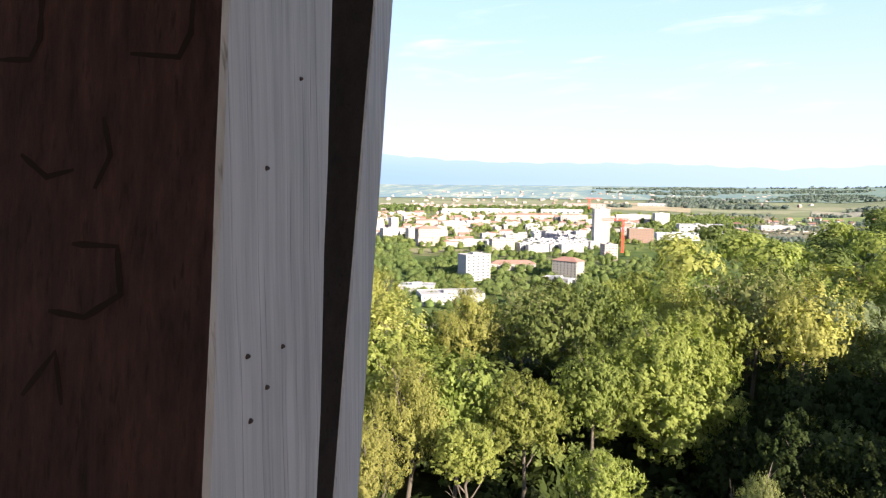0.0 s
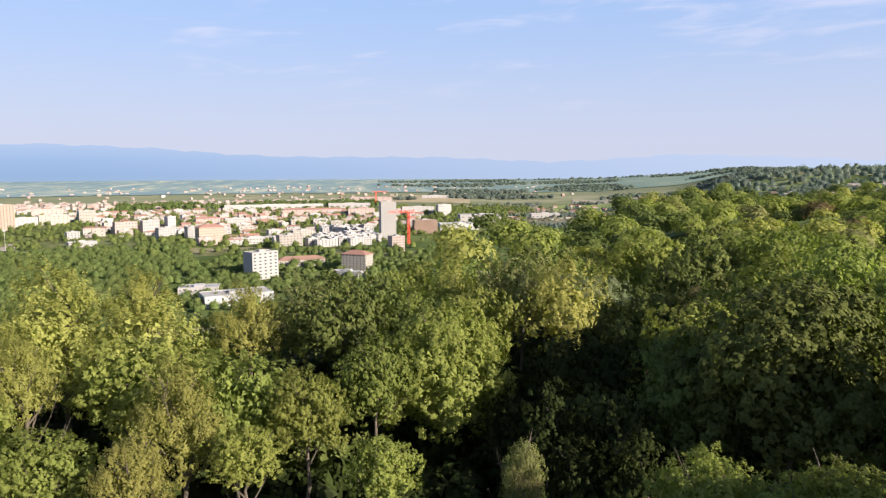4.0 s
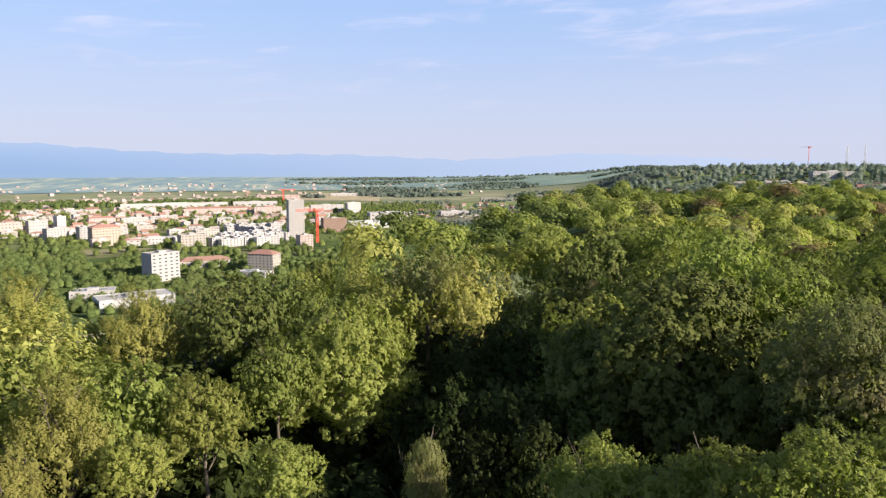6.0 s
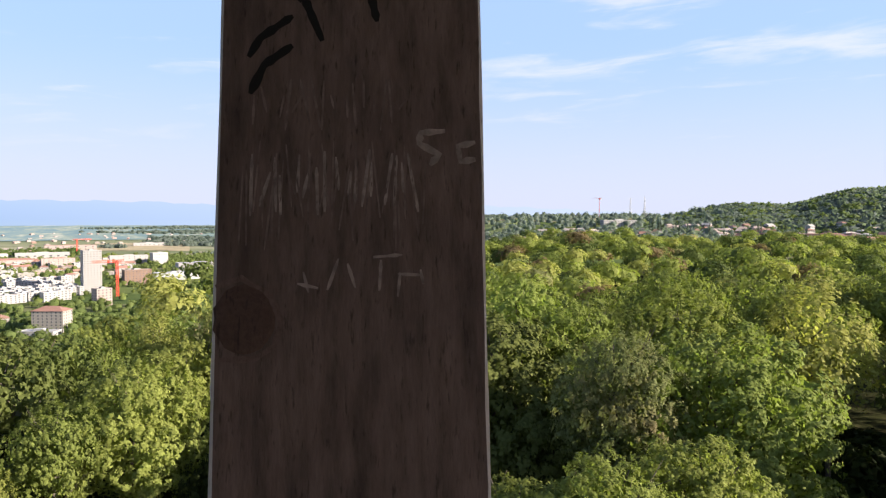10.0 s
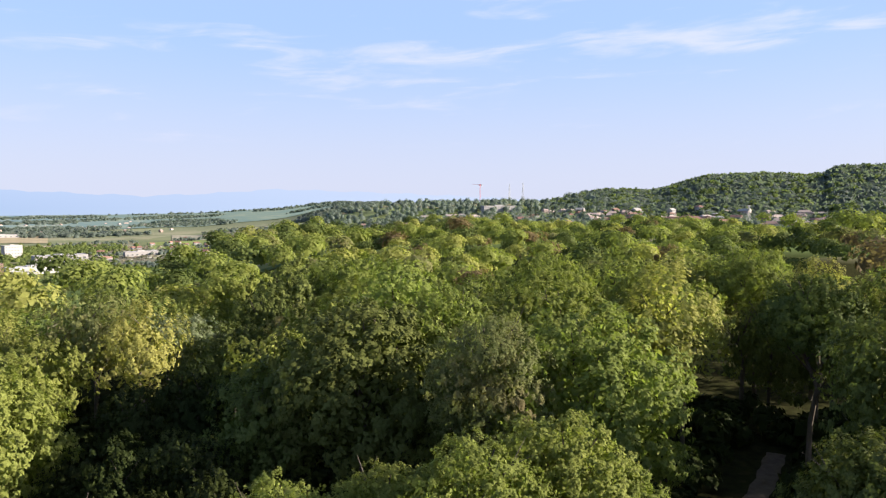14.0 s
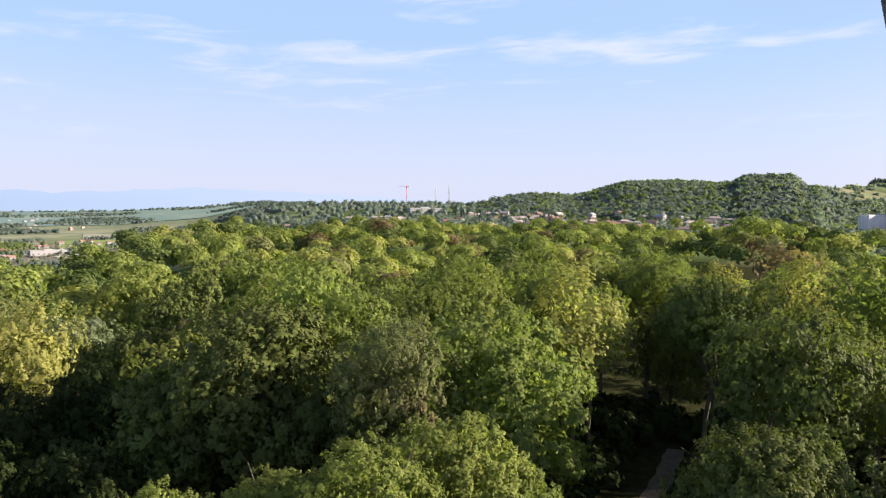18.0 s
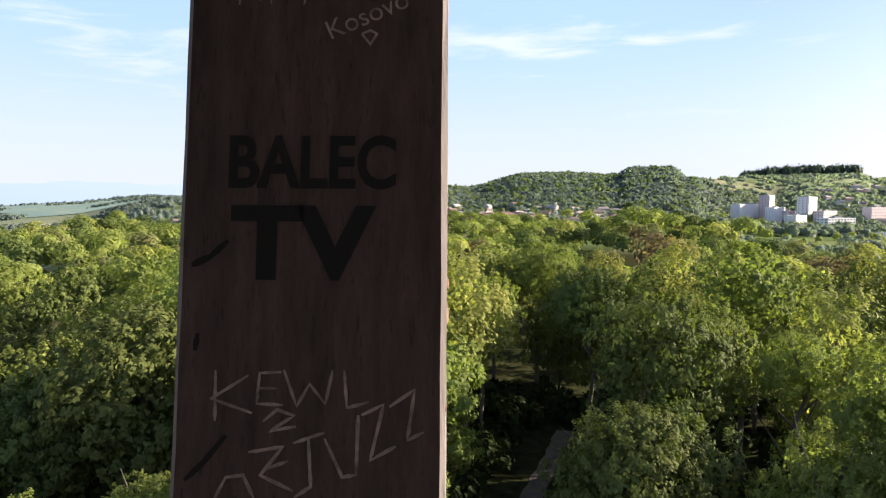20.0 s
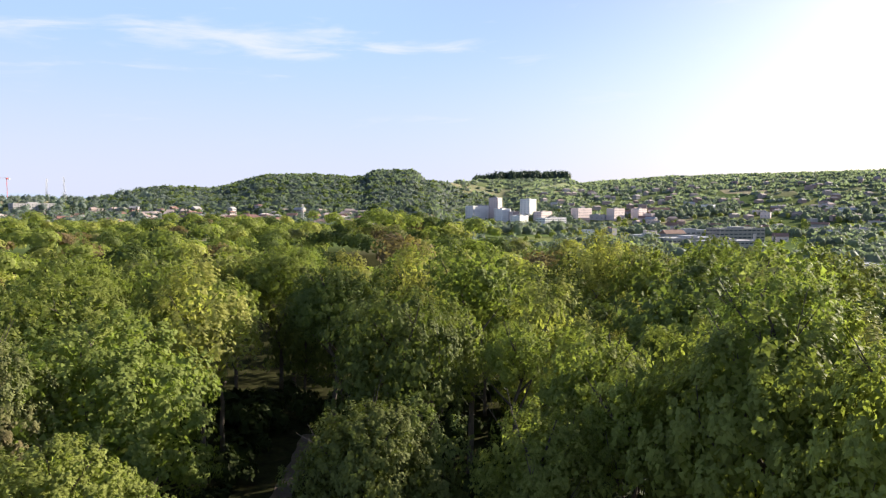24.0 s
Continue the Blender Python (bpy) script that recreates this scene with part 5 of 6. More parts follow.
building("hall", 91.4, 760, 70, 26, 9, 46, WHITE, "flat", METAL_ROOF, 2, 12, "long white works hall with a pale roof", (4.4, 1.6), group="works halls")
building("hall", 85.6, 870, 50, 22, 8, 46, GREY, "flat", METAL_ROOF, 1, 8, "grey works hall with a pale roof", (4.4, 1.6), group="works halls")
building("hall", 92.0, 900, 66, 24, 17, 42, CREAM, "flat", GRAVEL_ROOF, 4, 10, "cream office block with window bands", (5.0, 1.6), group="works halls")
building("hall", 88.6, 930, 70, 20, 12, 40, GREY, "flat", METAL_ROOF, 2, 9, "pale roofed hall among trees", (5.0, 1.6), group="works halls")
building("hall", 99.5, 560, 50, 26, 7, 42, WHITE, "flat", METAL_ROOF, 1, 8, "white shed beyond the wood", (4.0, 1.6), group="works halls")
building("apartment_block", 38.2, 1230, 60, 16, 11, 24, WHITE, "flat", METAL_ROOF, 3, 12, "long white school block on the ridge", group="blocks of the ridge")
building("house", 53.4, 800, 30, 15, 9, 12, CREAM, "hip", TILE, 2, 6, "large house with an orange tiled roof", group="houses of the far valley")
building("house", 52.6, 790, 24, 13, 7, -14, WHITE, "gable", TILE, 2, 5, "white house with an orange tiled roof", group="houses of the far valley")


def scattered_houses():
    g = random.Random(14)
    spots = []
    for _ in range(1200):
        az, dist = g.uniform(37, 69), g.uniform(720, 1180)
        x, y = polar(az, dist)
        if any((x - a) ** 2 + (y - b) ** 2 < 30 ** 2 for a, b in spots) or len(spots) > 75:
            continue
        spots.append((x, y))
        building("house", az, dist, g.uniform(9, 17), g.uniform(8, 11), g.uniform(5, 8), g.uniform(-60, 60), g.choice([WHITE, WHITE, CREAM, PINK]), g.choice(["gable", "hip"]),
                 g.choice([TILE, TILE_BROWN, TILE_BROWN, GRAVEL_ROOF]), 2, 3, "small pale house with a tiled roof among trees", (1.5, 1.4), group="houses of the far valley", sides=0)
    for _ in range(46):
        az, dist = g.uniform(77, 104), g.uniform(850, 1500)
        building("house", az, dist, g.uniform(12, 30), g.uniform(9, 13), g.uniform(6, 11), g.uniform(-40, 40), g.choice([BRIGHT, ROSE, WHITE]), g.choice(["gable", "flat", "flat"]),
                 g.choice([TILE_BROWN, METAL_ROOF]), 1, 3, "pale house among the trees of the far slope", (1.8, 1.4), group="houses of the far valley", sides=0)


scattered_houses()


def far_houses():
    """Houses too small and far to tell one from the next, walls and low roofs in one mesh a district."""
    g = random.Random(71)
    m, n, l, b = mat("walls of far houses", 0.9)
    geo = n.new("ShaderNodeNewGeometry")
    l.new(ramp(n, l, geo.outputs["Random Per Island"], [(0.0, (0.30, 0.28, 0.27)), (0.35, (0.36, 0.30, 0.27)), (0.6, (0.34, 0.26, 0.235)), (0.8, (0.25, 0.165, 0.135)), (1.0, (0.42, 0.39, 0.375))]), b.inputs["Base Color"])
    for count, a0, a1, r0, r1, text in ((170, -42, 12, 2750, 3700, "pale specks of villages far out on the plain"), (420, -42, -7, 2280, 2640, "pale specks of a far town on the plain"), (110, -26, -2, 1300, 2080, "small pale houses filling the valley town"),
                                        (120, 77, 108, 1200, 1900, "small pale houses on the far slope"), (45, 27, 46, 800, 1180, "small pale houses along the ridge"), (70, 44, 70, 700, 1160, "small pale houses below the hill")):
        bm = bmesh.new()
        for _ in range(count):
            az, r = g.uniform(a0, a1), math.sqrt(g.uniform(r0 * r0, r1 * r1))
            x, y = polar(az, r)
            w, d, h = g.uniform(8, 19), g.uniform(7, 12), g.uniform(4, 8.5)
            t = g.uniform(-0.6, 0.6) - radians(az) + 0.4
            c, s = math.cos(t), math.sin(t)
            z = height(x, y)
            at = lambda u, v, k: bm.verts.new((x + c * u - s * v, y + s * u + c * v, z + k))
            lo = [at(u * w / 2, v * d / 2, -3) for u, v in ((-1, -1), (1, -1), (1, 1), (-1, 1))]
            hi = [at(u * w / 2, v * d / 2, h) for u, v in ((-1, -1), (1, -1), (1, 1), (-1, 1))]
            for k in range(4):
                bm.faces.new((lo[k], lo[(k + 1) % 4], hi[(k + 1) % 4], hi[k]))
            ev = [at(u * (w / 2 + 0.5), v * (d / 2 + 0.5), h + 0.1) for u, v in ((-1, -1), (1, -1), (1, 1), (-1, 1))]
            rg = [at(-w * 0.35, 0, h + d * 0.3), at(w * 0.35, 0, h + d * 0.3)]
            for f in ((ev[0], ev[1], rg[1], rg[0]), (ev[1], ev[2], rg[1]), (ev[2], ev[3], rg[0], rg[1]), (ev[3], ev[0], rg[0])):
                bm.faces.new(f)
        tagged(part("far_houses", bm, m), text, "houses", kind="stuff")


far_houses()


# ---- woods of the valley and the hills ----
def far_woods():
    g = random.Random(33)

    def scatter(n, a0, a1, r0, r1, size, keep):
        rows = []
        for _ in range(n * 6):
            az, r = g.uniform(a0, a1), math.sqrt(g.uniform(r0 * r0, r1 * r1))
            if keep(az, r):
                rows.append((az, r, g.uniform(*size)))
            if len(rows) >= n:
                break
        return rows

    def clumps(az, r):
        x, y = polar(az, r)
        return noise.noise((x * 0.008, y * 0.008, 0.4)) > 0.02

    billowed("woodland", scatter(900, -40, -14, 600, 1130, (3.8, 6.5), lambda a, r: a < -19 or r < 900 + (a + 19) * 20), LEAF_DARK, 1, 120, "dense green wood below the hill", 1, 1.1)
    billowed("woodland", scatter(420, -40, -14, 600, 1130, (4, 6.5), lambda a, r: a < -19 or r < 900 + (a + 19) * 20), LEAF_DARK, 1, 80, "darker crowns in the wood below the hill", 13, 1.1)
    billowed("woodland", scatter(1500, -42, 10, 640, 2100, (4.0, 7.5), lambda a, r: clumps(a, r) or g.random() < 0.35), LEAF_DARK, 1, 34, "green trees between the houses of the town", 2)
    billowed("woodland", scatter(330, -15, 4, 560, 1010, (4, 7.5), lambda a, r: True), LEAF_DARK, 2, 26, "trees round the blocks below the wood", 15)
    billowed("woodland", scatter(800, -42, 8, 1000, 2200, (4.5, 8.0), lambda a, r: clumps(a, r) or g.random() < 0.5), LEAF_OAK, 1, 24, "darker trees between the houses of the town", 3)
    billowed("woodland", scatter(420, -24, -4, 2230, 2460, (7, 11), lambda a, r: noise.noise((a * 0.3, r * 0.004, 7)) > -0.25), LEAF_DARK, 1, 16, "long hedge of trees behind the town", 4)
    billowed("woodland", scatter(1900, -4, 29, 2150, 4600, (9, 15), lambda a, r: noise.noise((a * 0.12, r * 0.0042, 0)) > 0.16), LEAF_HILL_HAZE, 1, 10, "belts of dark wood on the plain", 18, 0.7, 0.4)
    billowed("woodland", scatter(230, 1.6, 8.5, 1700, 2100, (5, 8), lambda a, r: r > 1750 + 40 * abs(a - 4)), LEAF_DARK, 1, 22, "trees round the fields", 19)
    billowed("woodland", scatter(420, 3, 30, 1300, 2300, (4, 7), lambda a, r: noise.noise((a * 0.3, r * 0.006, 3)) > 0.20), LEAF_HILL_HAZE, 1, 20, "belts of wood between the fields", 5)

    def hill(a, r):
        x, y = polar(a, r)
        return 42.5 < a and (r > 1180 or noise.noise((x * 0.006, y * 0.006, 2.0)) > -0.2)

    # the slopes' blue-grey comes from haze in the leaf colour
    billowed("woodland", scatter(3300, 42, 73, 1120, 1640, (10, 15), hill), LEAF_HILL_HAZE, 1, 8, "dark wooded slopes of the hill", 6, 0.34, 0.0)
    billowed("woodland", scatter(420, 42, 73, 1120, 1640, (7, 10), hill), LEAF_DARK, 1, 16, "greener trees on the hill's slopes", 7, 0.65, 0.3)
    billowed("woodland", scatter(850, 26, 70, 560, 1150, (3.5, 6.5), lambda a, r: True), LEAF_HILL_HAZE, 2, 20, "garden trees between the houses", 8)
    billowed("woodland", scatter(650, 26, 70, 560, 1150, (3.5, 6), lambda a, r: True), LEAF_DARK, 2, 20, "fresh green garden trees between the houses", 9)
    billowed("woodland", scatter(3400, 70, 112, 900, 2400, (9, 15), lambda a, r: r > 1380 and (r > 2000 or clumps(a, r * 0.6) or g.random() < 0.35) or clumps(a, r)), LEAF_FAR_HAZE, 1, 8, "wooded slopes of the far valley", 10, 0.36, 0.05)
    billowed("woodland", scatter(1300, 70, 112, 480, 1500, (5, 8.5), clumps), LEAF_FAR_HAZE, 2, 22, "green trees round the works halls", 11)
    billowed("woodland", scatter(520, 74, 112, 190, 560, (4.5, 7.5), lambda a, r: r > float(wood_edge(a)) * 1.05), LEAF_OAK, 1, 90, "trees on the slope below the wood", 16, 1.05)
    billowed("woodland", scatter(300, 70, 112, 480, 1400, (4, 7), lambda a, r: True), LEAF_GREEN, 2, 22, "fresh green trees round the works halls", 14)
    billowed("woodland", scatter(260, 71.4, 79.2, 2180, 2290, (7, 10), lambda a, r: True), NEEDLES, 1, 30, "dense dark spruce wood on the ridge", 17, 1.9, 1.2)
    billowed("woodland", scatter(900, 21, 46, 620, 1560, (4, 8.5), lambda a, r: True), LEAF_HILL_HAZE, 1, 22, "trees along the ridge", 12)


far_woods()


def spruce_grove():
    """Spruces that stand out on the far skyline and over the gardens."""
    g = random.Random(51)
    spots = [(g.uniform(71.6, 79.2), g.uniform(2120, 2290), g.uniform(24, 31)) for _ in range(110)]
    spots += [(g.uniform(38.5, 52), g.uniform(820, 1100), g.uniform(14, 24)) for _ in range(22)]
    spots += [(g.uniform(93, 103), g.uniform(620, 800), g.uniform(13, 19)) for _ in range(14)] + [(40.9, 1066, 30)]
    for az, r, tall in spots:
        x, y = polar(az, r)
        root = new("spruce_tree")
        root.location = (x, y, height(x, y))
        tagged(root, "slim dark spruce standing over the far gardens" if r < 1500 else "slim dark spruce of the grove on the ridge", "tree", "far spruces")
        trunk = new("trunk", TRUNKS[0])
        trunk.parent, trunk.scale = root, (tall * 0.6, tall * 0.6, tall * 0.9)
        crown = new("crown", FAR_SPRUCE)
        wide = tall * 0.22
        crown.parent, crown.location, crown.scale = root, (0, 0, tall * 0.55), (wide, wide, tall * 0.45 / 2.2)


FAR_SPRUCE = crown_mesh("crown", 91, 420, 1, 0.13, 2.2, NEEDLES, "cone")
spruce_grove()


# ---- marks, knots and writing on the posts ----
KNOT = timber("dark knot", (0.042, 0.025, 0.020), (0.082, 0.050, 0.039), (0.012, 0.008, 0.007), 0.7, along=(60, 60, 60))
STAIN = timber("brown stained grain", (0.140, 0.103, 0.090), (0.19, 0.145, 0.127), (0.10, 0.072, 0.06), 0.85)
RIM = timber("pale wood round a knot", (0.075, 0.050, 0.043), (0.13, 0.092, 0.080), (0.04, 0.026, 0.02), 0.8, along=(40, 40, 40))
RUBBED = plain("faintly rubbed wood", (0.135, 0.105, 0.094), 0.95, vary=0.5, scale=50)
PALE_RIDGE = timber("pale ridge beside the knot", (0.56, 0.55, 0.54), (0.80, 0.79, 0.78), (0.36, 0.34, 0.33), along=(25, 25, 4))
GROOVE = plain("dark groove in brown wood", (0.020, 0.011, 0.009), 0.9)
KNOT_PALE = timber("orange knot", (0.15, 0.085, 0.055), (0.25, 0.155, 0.105), (0.10, 0.05, 0.03), 0.8, along=(60, 60, 60))
INSET = {0: -0.021, 1: 0.015, 2: 0.006}


def on_face(k, kind, a, z, lift):
    """A place on a face of post k, in the post's own frame: a runs across the face, z up from the eye."""
    z += 0.055 if (k, kind) == (1, "inner") else 0.0
    r = POST_R + INSET[k] + LEAN_POST * z
    b = POST_R + INSET[k] + POST_D + GAP + LEAN_BRACE * z
    return Vector({"inner": (a, r - lift, z), "right": (POST_W / 2 + lift, r + a, z), "left": (-POST_W / 2 - lift, r + a, z),
                   "brace_right": (BRACE_W / 2 + lift, b + a, z), "brace_inner": (a, b - lift, z)}[kind])


def strokes(name, k, kind, lines, width, material, label, lift=0.0008):
    """Pen or knife strokes: polylines (a, z) on a face, each a thin ribbon with a rough edge."""
    g = random.Random(len(lines) * 7 + k)
    for line in lines:
        bm = bmesh.new()
        pts = []
        for (a0, z0), (a1, z1) in zip(line, line[1:]):
            n = max(2, int(math.hypot(a1 - a0, z1 - z0) / 0.006))
            pts += [(a0 + (a1 - a0) * i / n, z0 + (z1 - z0) * i / n) for i in range(n)]
        pts.append(line[-1])
        prev = None
        for i, (a, z) in enumerate(pts):
            p, q = pts[max(0, i - 1)], pts[min(len(pts) - 1, i + 1)]
            dx, dz = q[0] - p[0], q[1] - p[1]
            s = math.hypot(dx, dz) or 1
            w = width / 2 * g.uniform(0.7, 1.15) * (0.55 if i in (0, len(pts) - 1) else 1)
            pair = [bm.verts.new(on_face(k, kind, a - dz / s * w, z + dx / s * w, lift)), bm.verts.new(on_face(k, kind, a + dz / s * w, z - dx / s * w, lift))]
            if prev:
                bm.faces.new((prev[0], prev[1], pair[1], pair[0]))
            prev = pair
        part(name, bm, material, POSTS[k], label)


def knot(k, kind, a, z, ra, rz, material, name="knot"):
    """A knot: a low dome of rings with a sunken rim."""
    bm = bmesh.new()
    rings = []
    for f, up in ((1.0, 0.0003), (0.9, 0.0012), (0.55, 0.0022), (0.2, 0.0016)):
        rings.append([bm.verts.new(on_face(k, kind, a + ra * f * math.cos(t * 0.3142) * (1 + 0.05 * math.sin(3 * t)), z + rz * f * math.sin(t * 0.3142), up)) for t in range(20)])
    for p, q in zip(rings, rings[1:]):
        for t in range(20):
            bm.faces.new((p[t], p[(t + 1) % 20], q[(t + 1) % 20], q[t]))
    bm.faces.new(rings[-1])
    part(name, bm, material, POSTS[k], "round knot in the timber")


def writing(k, text, a, z, size, material, turn=0.0, weight=0.0, label="", stretch=1.0):
    cu = bpy.data.curves.new("writing", "FONT")
    cu.body, cu.size, cu.align_x, cu.align_y = text, size, "CENTER", "CENTER"
    cu.offset, cu.extrude = weight, 0.0002
    cu.materials.append(material)
    ob = new("writing", cu)
    ob.parent = POSTS[k]
    lean = math.pi / 2 - math.atan(LEAN_POST)
    ob.matrix_basis = Matrix.Translation(on_face(k, "inner", a, z, 0.001)) @ Matrix.Rotation(lean, 4, "X") @ Matrix.Rotation(radians(turn), 4, "Z") @ Matrix.Diagonal((stretch, 1, 1, 1))
    tagged(ob, label=label)


def bars(n, a0, a1, z0, z1, seed, slope=0.0):
    """Unreadable scratches: n upright bars."""
    g = random.Random(seed)
    out = []
    for i in range(n):
        a = a0 + (a1 - a0) * (i + 0.5) / n
        d = slope * (a - a0)
        out.append([(a + g.uniform(-0.004, 0.004), z0 + d + g.uniform(0, 0.45) * (z1 - z0)), (a + g.uniform(-0.007, 0.007), z1 + d - g.uniform(0, 0.4) * (z1 - z0))])
    return out


# first post: old carvings gone dark, nail holes
strokes("carving", 0, "inner", [[(0.068, 0.084), (0.095, 0.082), (0.101, 0.095), (0.102, 0.125)], [(-0.006, 0.081), (0.012, 0.081), (0.017, 0.092), (0.017, 0.125)],
                                [(0.041, -0.017), (0.066, -0.018), (0.069, -0.043), (0.050, -0.055), (0.030, -0.052)], [(0.018, -0.096), (0.035, -0.073), (0.040, -0.100)],
                                [(0.055, 0.050), (0.060, 0.030), (0.052, 0.012)], [(0.010, 0.030), (0.025, 0.018), (0.040, 0.022)]], 0.0035, GROOVE, "old dark carving")
for a, z in ((0.049, -0.086), (0.118, -0.097), (0.072, 0.024), (0.087, -0.115), (0.058, -0.126), (0.141, 0.090)):
    knot(0, "right", a, z, 0.0022, 0.0016, KNOT, "nail_hole")
# second post: black strokes, pale scratches, a large knot
strokes("marker_stroke", 1, "inner", [[(-0.094, 0.077), (-0.084, 0.095), (-0.055, 0.117)], [(-0.092, 0.043), (-0.080, 0.070), (-0.055, 0.089)],
                                      [(-0.060, 0.200), (-0.045, 0.135), (-0.028, 0.094)], [(-0.012, 0.200), (-0.022, 0.160), (-0.050, 0.131)],
                                      [(0.012, 0.200), (0.014, 0.150), (0.022, 0.114)], [(0.004, 0.152), (0.034, 0.160)], [(0.052, 0.146), (0.074, 0.147), (0.098, 0.180)]], 0.008, INK, "thick black marker stroke")
strokes("scratch", 1, "inner", bars(17, -0.092, 0.060, -0.070, -0.008, 4, 0.03), 0.0030, CHALK, "pale rubbed scratches")
strokes("scratch", 1, "inner", bars(30, -0.098, 0.064, -0.098, 0.006, 31, 0.0), 0.0017, RUBBED, "faint rubbed scratches")
strokes("scratch", 1, "inner", bars(16, -0.090, 0.050, 0.010, 0.060, 32, 0.0), 0.0022, RUBBED, "faint rubbed scratches")
strokes("scratch", 1, "inner", [[(0.084, 0.012), (0.062, 0.010), (0.060, 0.0), (0.078, -0.010), (0.070, -0.020)], [(0.112, 0.002), (0.096, -0.002), (0.098, -0.016), (0.112, -0.014)]], 0.0065, CHALK, "pale rubbed scratches")
strokes("scratch", 1, "inner", bars(6, -0.048, 0.072, -0.140, -0.103, 9), 0.0032, CHALK, "thin pale scratches")
strokes("scratch", 1, "inner", [[(0.018, -0.103), (0.044, -0.101)], [(0.040, -0.118), (0.062, -0.119)], [(-0.048, -0.126), (-0.030, -0.130)]], 0.0032, CHALK, "thin pale scratches")
strokes("knot_ring", 1, "inner", [[(-0.118, -0.128), (-0.096, -0.121), (-0.071, -0.137), (-0.061, -0.159), (-0.067, -0.179), (-0.083, -0.190), (-0.114, -0.190)]], 0.006, RIM, "pale ring of grain round the knot")
knot(1, "inner", -0.093, -0.156, 0.0265, 0.030, KNOT)
knot(1, "left", 0.022, -0.150, 0.020, 0.045, PALE_RIDGE, "pale_ridge")
knot(1, "left", 0.030, -0.185, 0.013, 0.030, PALE_RIDGE, "pale_ridge")
strokes("crack", 1, "inner", [[(-0.118, -0.147), (-0.106, -0.150), (-0.092, -0.157), (-0.071, -0.162)]], 0.0032, INK, "dark drying crack")
strokes("crack", 1, "left", [[(0.004, -0.128), (0.030, -0.118), (0.060, -0.112)]], 0.003, INK, "dark drying crack", 0.0045)
knot(1, "left", 0.188, -0.198, 0.006, 0.010, KNOT)
knot(1, "left", 0.100, 0.033, 0.004, 0.008, KNOT)
# third post: black lettering and scratched words
writing(2, "BALEC", -0.002, 0.004, 0.066, INK, 0.0, 0.0016, "BALEC in black marker", 0.80)
writing(2, "TV", -0.010, -0.069, 0.088, INK, 0.0, 0.0034, "TV in thick black marker", 1.15)
writing(2, "Kosovo", 0.046, 0.142, 0.026, CHALK, 24.0, -0.0001, "small scratched word")
# K, E, W, L
for line in ([(-0.082, -0.177), (-0.081, -0.220)], [(-0.053, -0.181), (-0.085, -0.201), (-0.049, -0.213)], [(-0.043, -0.178), (-0.045, -0.205), (-0.022, -0.206)], [(-0.044, -0.179), (-0.024, -0.178)],
             [(-0.044, -0.192), (-0.028, -0.192)], [(-0.022, -0.176), (-0.010, -0.207), (0.001, -0.188), (0.015, -0.205), (0.021, -0.176)], [(0.031, -0.176), (0.034, -0.208), (0.053, -0.203)]):
    strokes("scratch", 2, "inner", [line], 0.0030, CHALK, "KEWL scratched into the wood")
strokes("scratch", 2, "inner", [[(-0.039, -0.220), (-0.027, -0.210), (-0.012, -0.215), (-0.033, -0.228), (-0.010, -0.224)], [(-0.079, -0.285), (-0.070, -0.267), (-0.055, -0.265), (-0.045, -0.284)],
                                [(-0.051, -0.246), (-0.021, -0.241), (-0.040, -0.265), (-0.011, -0.278)], [(-0.036, -0.260), (-0.016, -0.253)], [(0.001, -0.234), (0.004, -0.274), (-0.010, -0.283)], [(-0.012, -0.238), (0.015, -0.229)],
                                [(0.015, -0.234), (0.031, -0.266), (0.043, -0.264), (0.044, -0.214)], [(0.047, -0.214), (0.066, -0.205), (0.055, -0.252), (0.077, -0.240)], [(0.071, -0.207), (0.093, -0.192), (0.087, -0.235), (0.101, -0.228)]],
        0.0032, CHALK, "pale scratched letters")
strokes("scratch", 2, "inner", bars(7, -0.090, 0.010, 0.145, 0.185, 12) + [[(0.041, 0.125), (0.049, 0.115), (0.055, 0.125), (0.049, 0.128), (0.041, 0.125)]], 0.0030, CHALK, "thin pale scratches")
strokes("marker_stroke", 2, "inner", [[(-0.107, -0.086), (-0.090, -0.078), (-0.075, -0.064)], [(-0.106, -0.270), (-0.090, -0.255), (-0.071, -0.232)], [(-0.099, -0.145), (-0.101, -0.160)]], 0.006, INK, "dark rubbed smear")
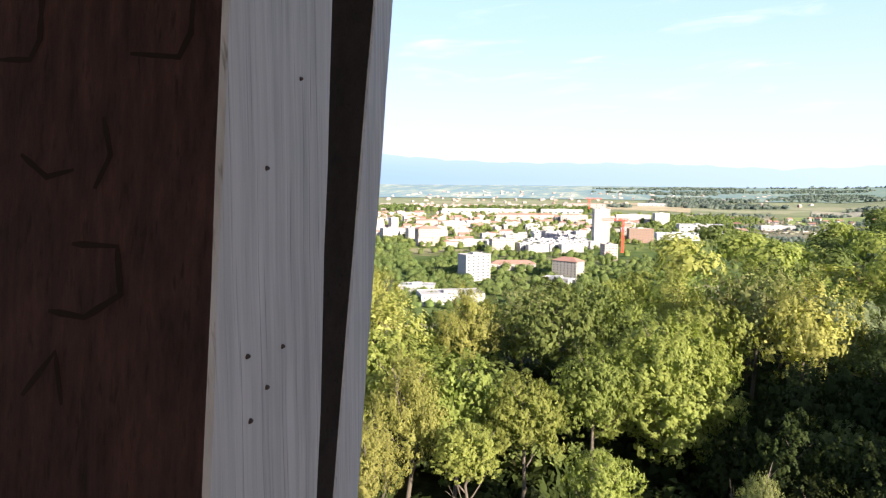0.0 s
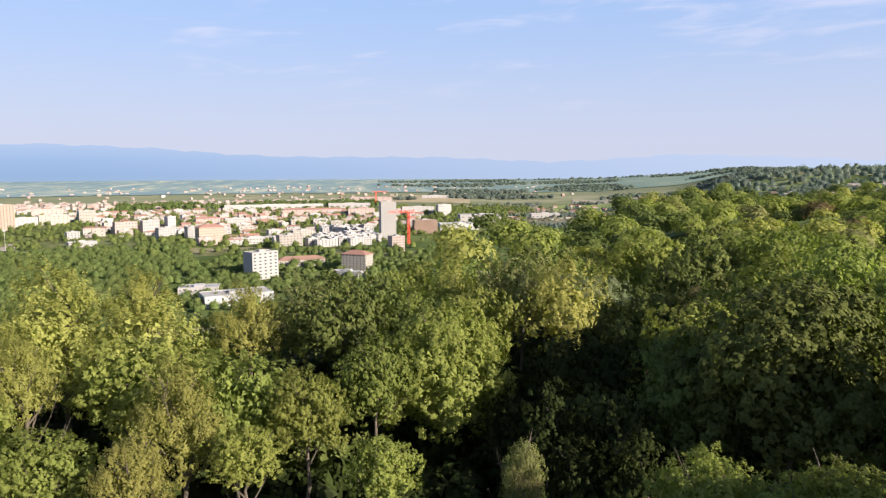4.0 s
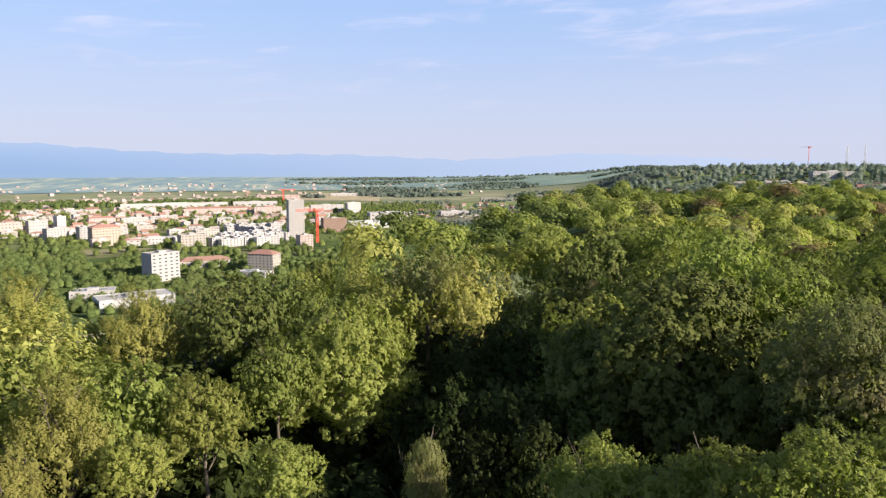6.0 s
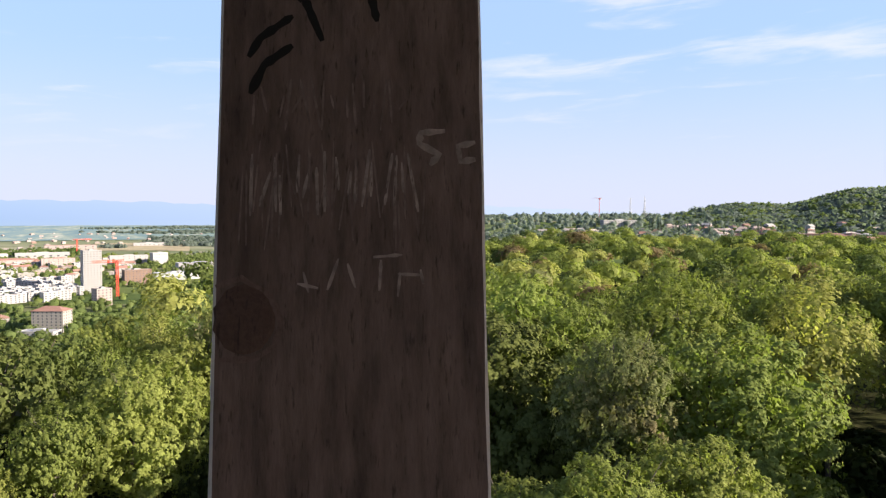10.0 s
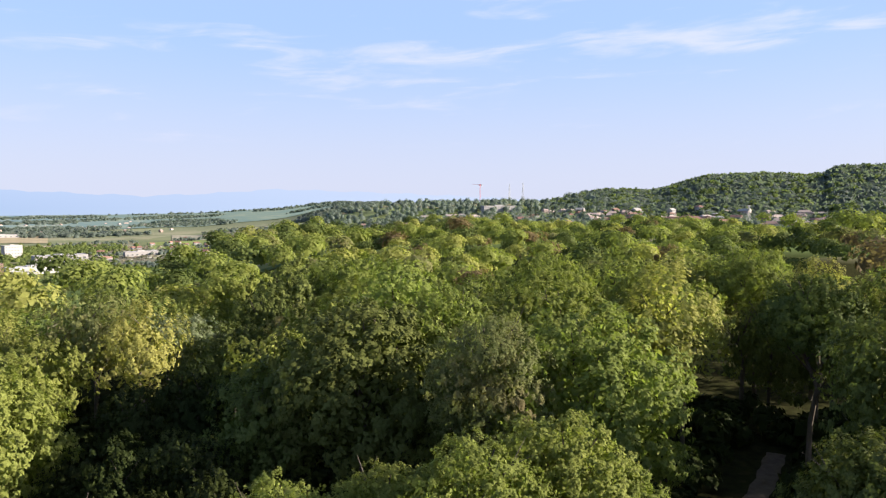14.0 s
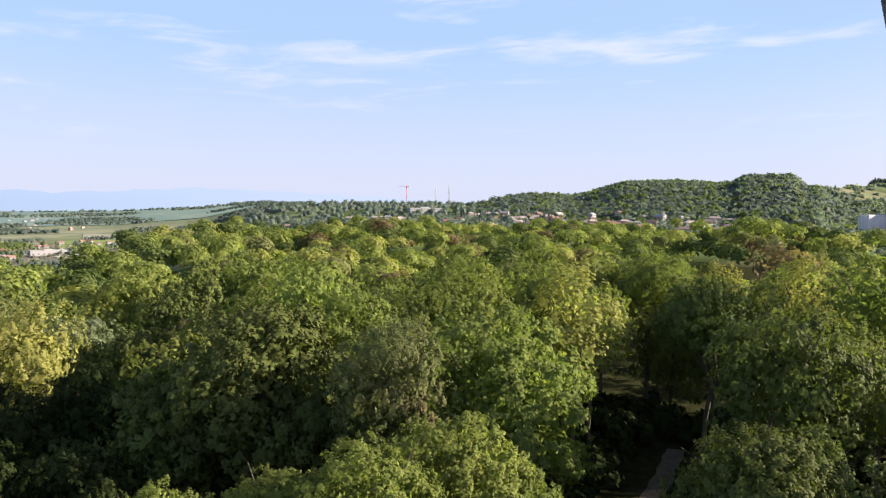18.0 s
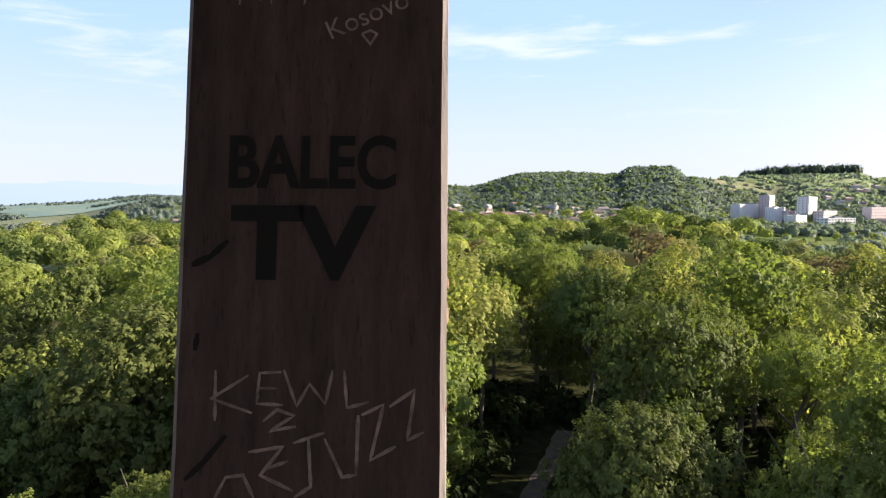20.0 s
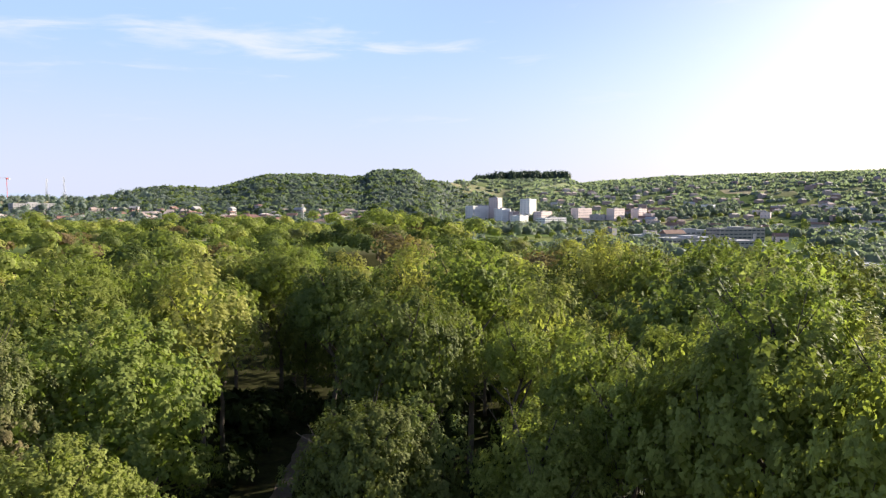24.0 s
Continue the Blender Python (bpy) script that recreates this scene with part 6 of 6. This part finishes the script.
strokes("stain", 2, "right", [[(0.077, -0.020), (0.074, -0.032)], [(0.062, -0.020), (0.080, -0.019)], [(0.128, -0.011), (0.140, -0.017)], [(0.142, -0.122), (0.168, -0.126)], [(0.171, -0.205), (0.172, -0.216)], [(0.060, 0.052), (0.061, 0.040)], [(0.110, 0.020), (0.112, 0.008)]], 0.0016, STAIN, "thin brown stain in the grain")
strokes("stain", 2, "right", [[(0.086, -0.110), (0.081, -0.123), (0.092, -0.128)], [(0.145, -0.158), (0.177, -0.152), (0.211, -0.130), (0.223, -0.119)], [(0.042, -0.127), (0.080, -0.131), (0.124, -0.138)]], 0.004, STAIN, "brown stain round the knot")
knot(2, "right", 0.085, -0.142, 0.042, 0.0055, KNOT_PALE)
knot(2, "right", 0.088, -0.112, 0.006, 0.007, KNOT_PALE)
strokes("red_mark", 2, "right", [[(0.074, -0.228), (0.110, -0.240), (0.177, -0.262)]], 0.006, REDINK, "faded red smear")
strokes("red_mark", 2, "right", [[(0.190, 0.100), (0.212, 0.110), (0.214, 0.090), (0.195, 0.084)], [(0.200, 0.130), (0.214, 0.135)], [(0.160, 0.140), (0.180, 0.132), (0.176, 0.150)]], 0.0045, REDINK, "faded red marker loops")
knot(2, "brace_right", 0.045, -0.012, 0.016, 0.020, KNOT_PALE)
knot(2, "brace_right", -0.005, 0.030, 0.008, 0.012, KNOT_PALE)
knot(2, "brace_inner", 0.037, 0.004, 0.020, 0.010, INK)
bm = bmesh.new()
quad = [on_face(2, "brace_right", a, z, lift) for lift in (0.0006, 0.0016) for a, z in ((0.098, -0.238), (0.170, -0.256), (0.172, -0.311), (0.104, -0.290))]
vs = [bm.verts.new(v) for v in quad]
for f in ((0, 1, 2, 3), (4, 5, 6, 7), (0, 1, 5, 4), (1, 2, 6, 5), (2, 3, 7, 6), (3, 0, 4, 7)):
    bm.faces.new([vs[i] for i in f])
bmesh.ops.recalc_face_normals(bm, faces=bm.faces)
part("sticker", bm, PAPER, POSTS[2], "blank white paper sticker")
